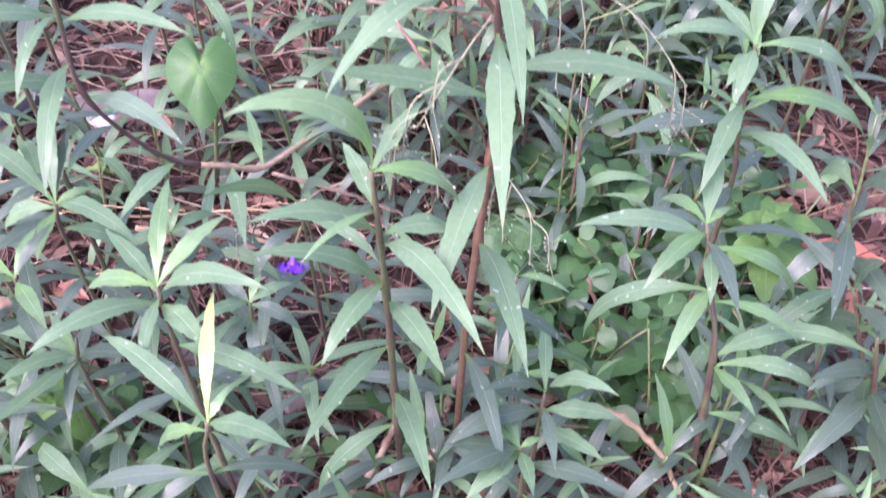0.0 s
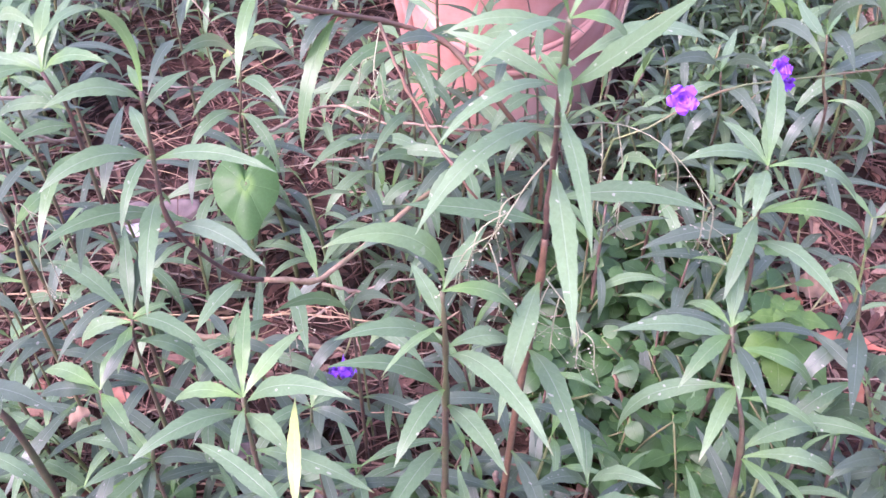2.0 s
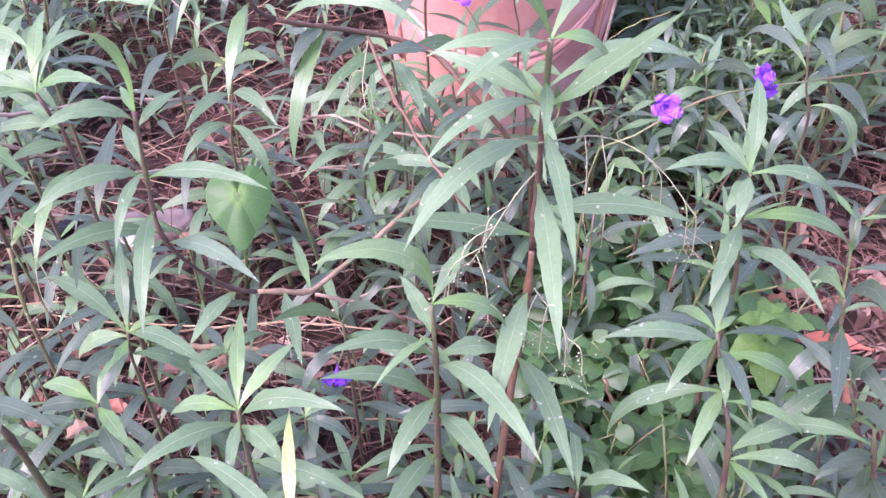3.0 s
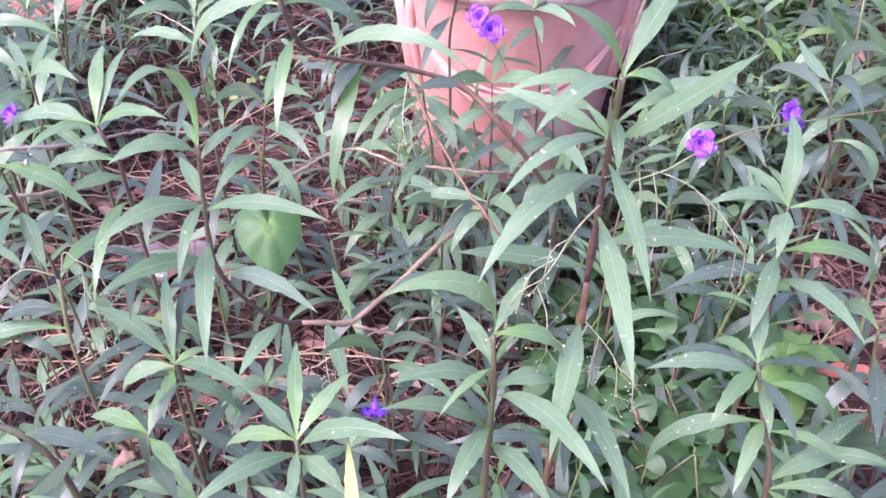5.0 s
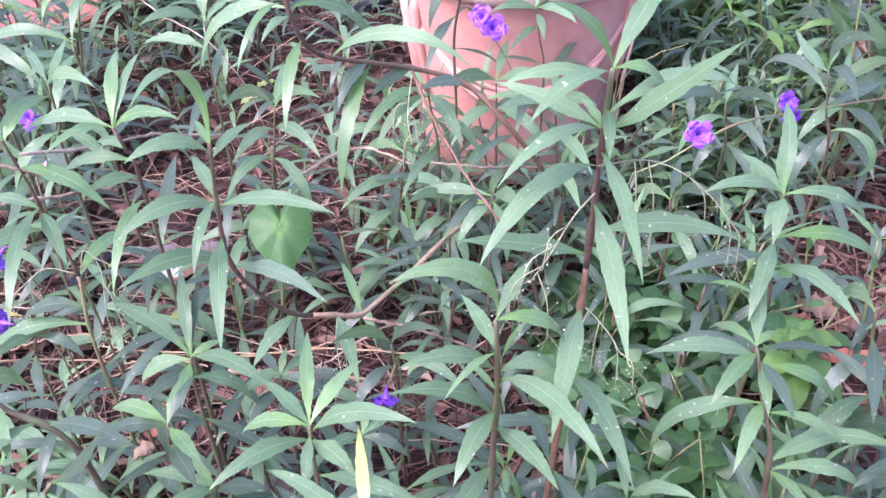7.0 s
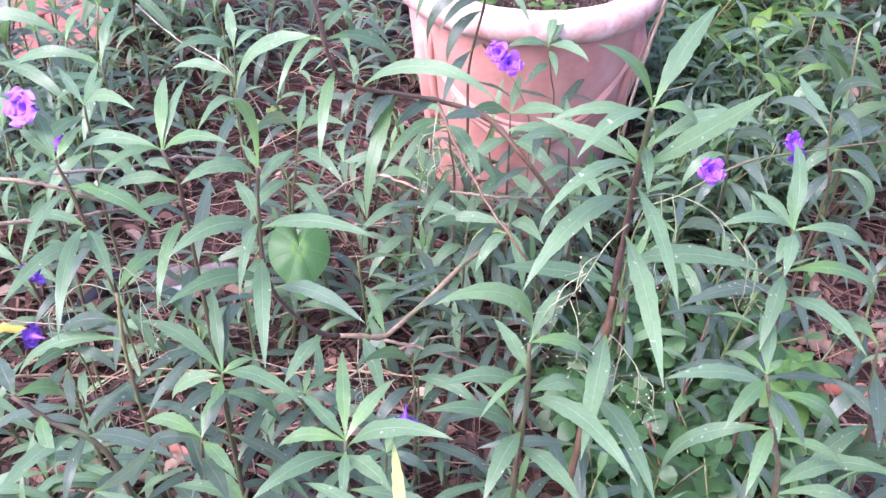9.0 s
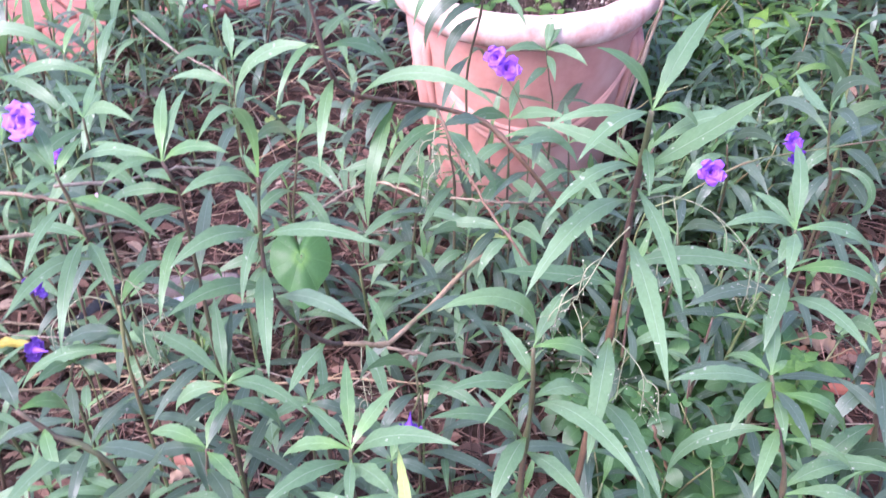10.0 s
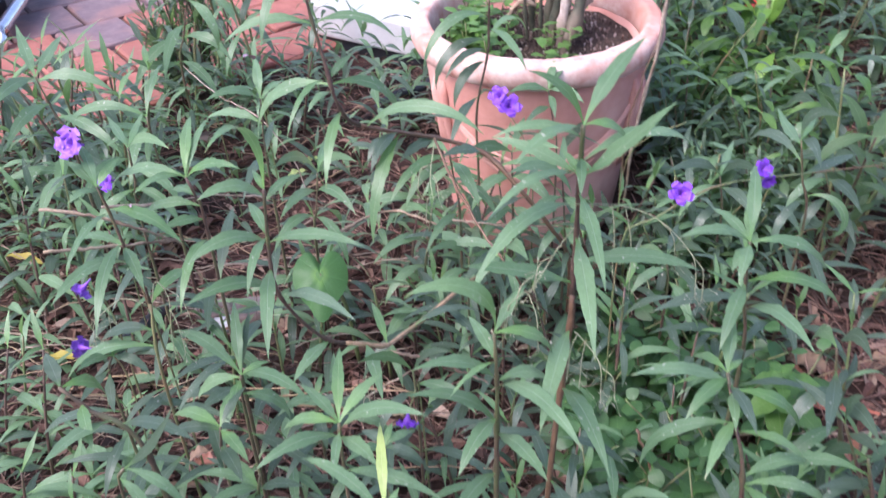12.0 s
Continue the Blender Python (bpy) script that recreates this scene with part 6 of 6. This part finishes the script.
def stone(at, size, label, mat):
    """A flat, worn stone half sunk in the soil."""
    rng = random.Random(int(at[0] * 1000) + 7)
    bm = bmesh.new()
    bmesh.ops.create_icosphere(bm, subdivisions=3, radius=1.0)
    for v in bm.verts:
        v.co *= 1 + 0.28 * noise.noise(v.co * 1.4 + Vector((at[0] * 9, at[1] * 9, 0))) + 0.05 * noise.noise(v.co * 6)
        v.co = Vector((v.co.x * size, v.co.y * size * 0.8, max(-0.5, min(0.42, v.co.z)) * size * 0.7))
    ob = part("stone", bm, mat)
    ob.matrix_basis = pose(at[0], at[1], size * 0.12, rng.uniform(-6, 6), rng.uniform(-6, 6), rng.uniform(0, 360))
    return tagged(ob, label, "stone", "stones in the bed")


def hose(line):
    foot = Vector(line[0])
    bm = bmesh.new()
    tube(bm, smooth_line([Vector(p) - foot for p in line], 260), [0.0135 + (0.0012 if i % 2 else -0.0012) for i in range(260)], 12)
    ob = part("garden_hose", bm, BLACK)
    ob.location = foot
    return tagged(ob, "black ribbed garden hose lying on the soil", "hose")


def tangle():
    """Loose dead stems that lean and lie among the petunias."""
    rng = random.Random(17)
    for k in range(136):
        x, y = (rng.uniform(-0.85, 0.15), rng.uniform(0.95, 2.05)) if k < 66 else (rng.uniform(-0.5, 0.9), rng.uniform(0.55, 1.5)) if k < 96 else (rng.uniform(-0.95, -0.3), rng.uniform(0.85, 1.5))
        if not free(x, y, 0.02):
            continue
        a, length = rng.uniform(-0.7, 0.7) + rng.choice((0, math.pi)), rng.uniform(0.14, 0.42)
        dz = length * rng.uniform(0.0, 0.38)
        end = (x + length * math.cos(a), y + length * math.sin(a) * 0.8, 0.02 + dz)
        if not free(end[0], end[1], 0.01):
            continue
        mid = ((x + end[0]) / 2 + rng.uniform(-0.02, 0.02), (y + end[1]) / 2 + rng.uniform(-0.02, 0.02), 0.014 + dz * 0.5 + rng.uniform(0.0, 0.03))
        dry_stem([(x, y, 0.004), mid, end], rng.uniform(0.0009, 0.0020), "pale dry stem lying across the litter", rng.choice((DRYSTEM, GREYSTEM, WOODY)))


tangle()


def dead_leaves():
    rng = random.Random(29)
    for k in range(96):
        x, y = (rng.uniform(0.85, 1.7), rng.uniform(1.4, 2.6)) if k > 45 else (rng.uniform(0.58, 1.1), rng.uniform(0.85, 1.6)) if k < 26 else (rng.uniform(-0.7, 0.5), rng.uniform(0.5, 1.6))
        if free(x, y, 0.0):
            fallen_leaf((x, y, 0.008), rng.uniform(0.04, 0.075), rng.uniform(0.014, 0.03), rng.uniform(0, 360), rng.choice((TAN, TAN, BROWN)), "curled dry brown leaf on the litter", rng.uniform(4, 25), rng.uniform(10, 60))


dead_leaves()
dry_stem([(0.366, 1.432, 0.000), (0.372, 1.420, 0.240), (0.420, 1.420, 0.301), (0.472, 1.400, 0.336)], 0.0014, "thin bare green stem beside the clay pot", mat=GREENSTEM)
dry_stem([(0.031, 0.998, 0.539), (0.046, 0.968, 0.511), (0.086, 0.917, 0.455), (0.137, 0.866, 0.400), (0.194, 0.952, 0.256)], 0.0019, "bare reddish twig hanging from a petunia stem", mat=REDSTEM)
dry_stem([(-0.534, 1.720, 0.320), (-0.439, 1.607, 0.307), (-0.328, 1.491, 0.311), (-0.262, 1.470, 0.200), (-0.240, 1.480, 0.010)], 0.0014, mat=GREYSTEM)
dry_stem([(-0.438, 0.963, 0.458), (-0.378, 1.030, 0.417), (-0.327, 1.113, 0.379), (-0.245, 1.172, 0.334)], 0.0024, mat=GREYSTEM)
dry_stem([(-0.490, 0.892, 0.500), (-0.436, 0.907, 0.481), (-0.384, 0.928, 0.445), (-0.348, 0.987, 0.377)], 0.0024)
dry_stem([(-0.505, 0.894, 0.429), (-0.439, 0.960, 0.391), (-0.373, 1.063, 0.330)], 0.0025)
dry_stem([(0.430, 1.470, 0.640), (0.426, 1.470, 0.542), (0.421, 1.470, 0.457), (0.395, 1.470, 0.296), (0.385, 1.470, 0.150), (0.386, 1.470, 0.000)], 0.0036, "tall bare grey-brown stem standing beside the clay pot", mat=GREYSTEM)
dry_stem([(0.401, 1.400, 0.488), (0.387, 1.400, 0.437), (0.374, 1.400, 0.372), (0.365, 1.400, 0.317), (0.360, 1.410, 0.000)], 0.0013, "thin reddish twig leaning on the clay pot", mat=REDSTEM)
dry_stem([(-0.228, 0.879, 0.155), (-0.137, 0.883, 0.141), (-0.028, 0.891, 0.113)], 0.0040, "brown stem lying on the soil", mat=WOODY)
dry_stem([(-0.035, 0.832, 0.299), (0.004, 0.820, 0.298), (0.046, 0.830, 0.271), (0.100, 0.851, 0.219)], 0.0022)
dry_stem([(-0.142, 1.102, 0.308), (-0.065, 1.221, 0.273), (0.022, 1.154, 0.290)], 0.0025)
dry_stem([(0.051, 1.042, 0.373), (0.114, 1.050, 0.358), (0.217, 1.098, 0.319)], 0.0018, "pale dry grass stalk")
dry_stem([(0.313, 0.814, 0.157), (0.339, 0.779, 0.074), (0.308, 0.752, -0.012)], 0.0024, "brown stem among round leaves", mat=REDSTEM)
dry_stem([(0.302, 0.639, 0.167), (0.345, 0.631, 0.148), (0.387, 0.612, 0.101), (0.412, 0.586, 0.049)], 0.0038, "tan bare stem leaning over the ground cover", mat=WOODY)
dry_stem([(0.068, 0.608, 0.045), (0.092, 0.642, 0.084), (0.115, 0.695, 0.068)], 0.0045, "thick tan dead stem", mat=DRYSTEM)
dry_stem([(0.141, 0.594, 0.126), (0.158, 0.648, 0.157), (0.163, 0.679, 0.153)], 0.0045, "thick tan dead stem", mat=DRYSTEM)
dry_stem([(0.286, 1.074, 0.132), (0.324, 1.056, 0.064), (0.350, 1.055, -0.016)], 0.0024, "dark bare stem among ground cover", mat=STEM)
dry_stem([(-0.293, 0.659, 0.123), (-0.188, 0.640, 0.033), (-0.142, 0.664, -0.003)], 0.0022)
seed_head([(0.182, 0.617, 0.676), (0.244, 0.717, 0.607), (0.280, 0.717, 0.592), (0.304, 0.696, 0.579), (0.325, 0.670, 0.559)], [(0.45, 0.005, -0.010, -0.090), (0.60, 0.010, -0.015, -0.100), (0.75, 0.020, -0.010, -0.060), (0.88, 0.020, -0.010, -0.070), (0.98, 0.015, 0.000, -0.060)])
seed_head([(0.182, 0.620, 0.647), (0.168, 0.626, 0.618), (0.149, 0.609, 0.594), (0.133, 0.609, 0.561)], [(0.40, -0.020, -0.010, -0.040), (0.60, -0.030, -0.010, -0.050), (0.80, -0.030, -0.010, -0.050), (0.98, -0.020, 0.000, -0.050), (0.90, 0.010, -0.020, -0.060)])
seed_head([(0.197, 0.681, 0.460), (0.200, 0.647, 0.481), (0.214, 0.631, 0.470), (0.223, 0.616, 0.459)], [(0.30, -0.010, -0.010, -0.060), (0.60, -0.005, -0.010, -0.060), (0.85, 0.005, -0.010, -0.050), (0.98, 0.015, -0.010, -0.040)])
seed_head([(-0.311, 0.747, 0.450), (-0.302, 0.755, 0.483), (-0.287, 0.746, 0.466), (-0.286, 0.729, 0.434)], [(0.50, 0.030, -0.010, -0.050), (0.80, 0.010, -0.010, -0.060), (0.98, 0.000, -0.010, -0.060)])
seed_head([(-0.333, 0.783, 0.426), (-0.361, 0.780, 0.437), (-0.382, 0.762, 0.429), (-0.398, 0.746, 0.419)], [(0.50, -0.010, -0.010, -0.040), (0.80, -0.010, -0.010, -0.050)])
seed_head([(-0.067, 0.832, 0.300), (-0.065, 0.789, 0.297), (-0.058, 0.759, 0.269)], [(0.60, 0.010, 0.000, -0.030), (0.90, -0.010, 0.000, -0.040)])
seed_head([(0.031, 0.995, 0.534), (0.025, 0.962, 0.499), (0.029, 0.943, 0.471)], [(0.60, 0.010, 0.000, -0.040), (0.90, -0.010, 0.000, -0.050), (0.40, -0.020, 0.000, -0.040)])
fallen_leaf((0.745, 0.975, 0.020), 0.130, 0.032, 172, RUST, "long reddish-brown fallen leaf on the litter", 10, 14)
fallen_leaf((0.689, 1.085, 0.012), 0.070, 0.045, 150, TAN, "curled tan dead leaf on the litter", 35, 70)
fallen_leaf((0.168, 0.757, 0.020), 0.060, 0.050, 30, TAN, "curled pinkish tan dead leaf", 18, 40)
fallen_leaf((-0.781, 1.373, 0.050), 0.100, 0.020, 160, YELLOW, "long yellow dying leaf", 25, 40)
fallen_leaf((-0.324, 1.096, 0.040), 0.060, 0.030, 200, PALE, "small yellow-green leaf among litter", 30, 40)
fallen_leaf((-0.349, 1.733, 0.030), 0.050, 0.025, 20, PALE, "small yellow leaf among dry stems", 30, 40)
fallen_leaf((-0.322, 1.793, 0.030), 0.050, 0.025, 20, PALE, "small yellow leaf among dry stems", 30, 40)
fallen_leaf((-0.700, 1.110, 0.040), 0.090, 0.020, 0, YELLOW, "yellow dead leaf lying over litter", 10, 20)
fallen_leaf((-0.239, 0.631, 0.322), 0.026, 0.016, 200, TAN, "withered tan leaf caught on a shoot", 10, 60)
stone((-0.064, 0.649), 0.050, "flat grey-mauve stone half sunk in the soil", STONE)
stone((-0.352, 1.275), 0.045, "flat grey-mauve stone half sunk in the soil", STONE)
stone((-0.158, 0.787), 0.042, "flat grey-mauve stone half sunk in the soil", STONE)
stone((-0.033, 0.749), 0.035, "flat grey-mauve stone half sunk in the soil", STONE)
stone((-0.408, 1.243), 0.030, "pale lilac-white stone on the soil", WHITE)
stone((-0.588, 1.497), 0.020, "small white pebble on the soil", WHITE)
stone((-0.600, 1.966), 0.040, "round grey-mauve stone beside the stems", STONE)
stone((-0.429, 1.278), 0.040, "flat grey-mauve stone half sunk in the soil", STONE)
hose([(-0.590, 1.150, 0.012), (-0.525, 1.265, 0.014), (-0.490, 1.360, -0.045), (-0.400, 1.570, -0.060), (-0.330, 1.740, -0.055), (-0.300, 1.840, -0.055), (-0.256, 1.986, -0.040), (-0.150, 2.150, 0.010), (-0.060, 2.223, 0.012), (-0.020, 2.300, 0.010)])
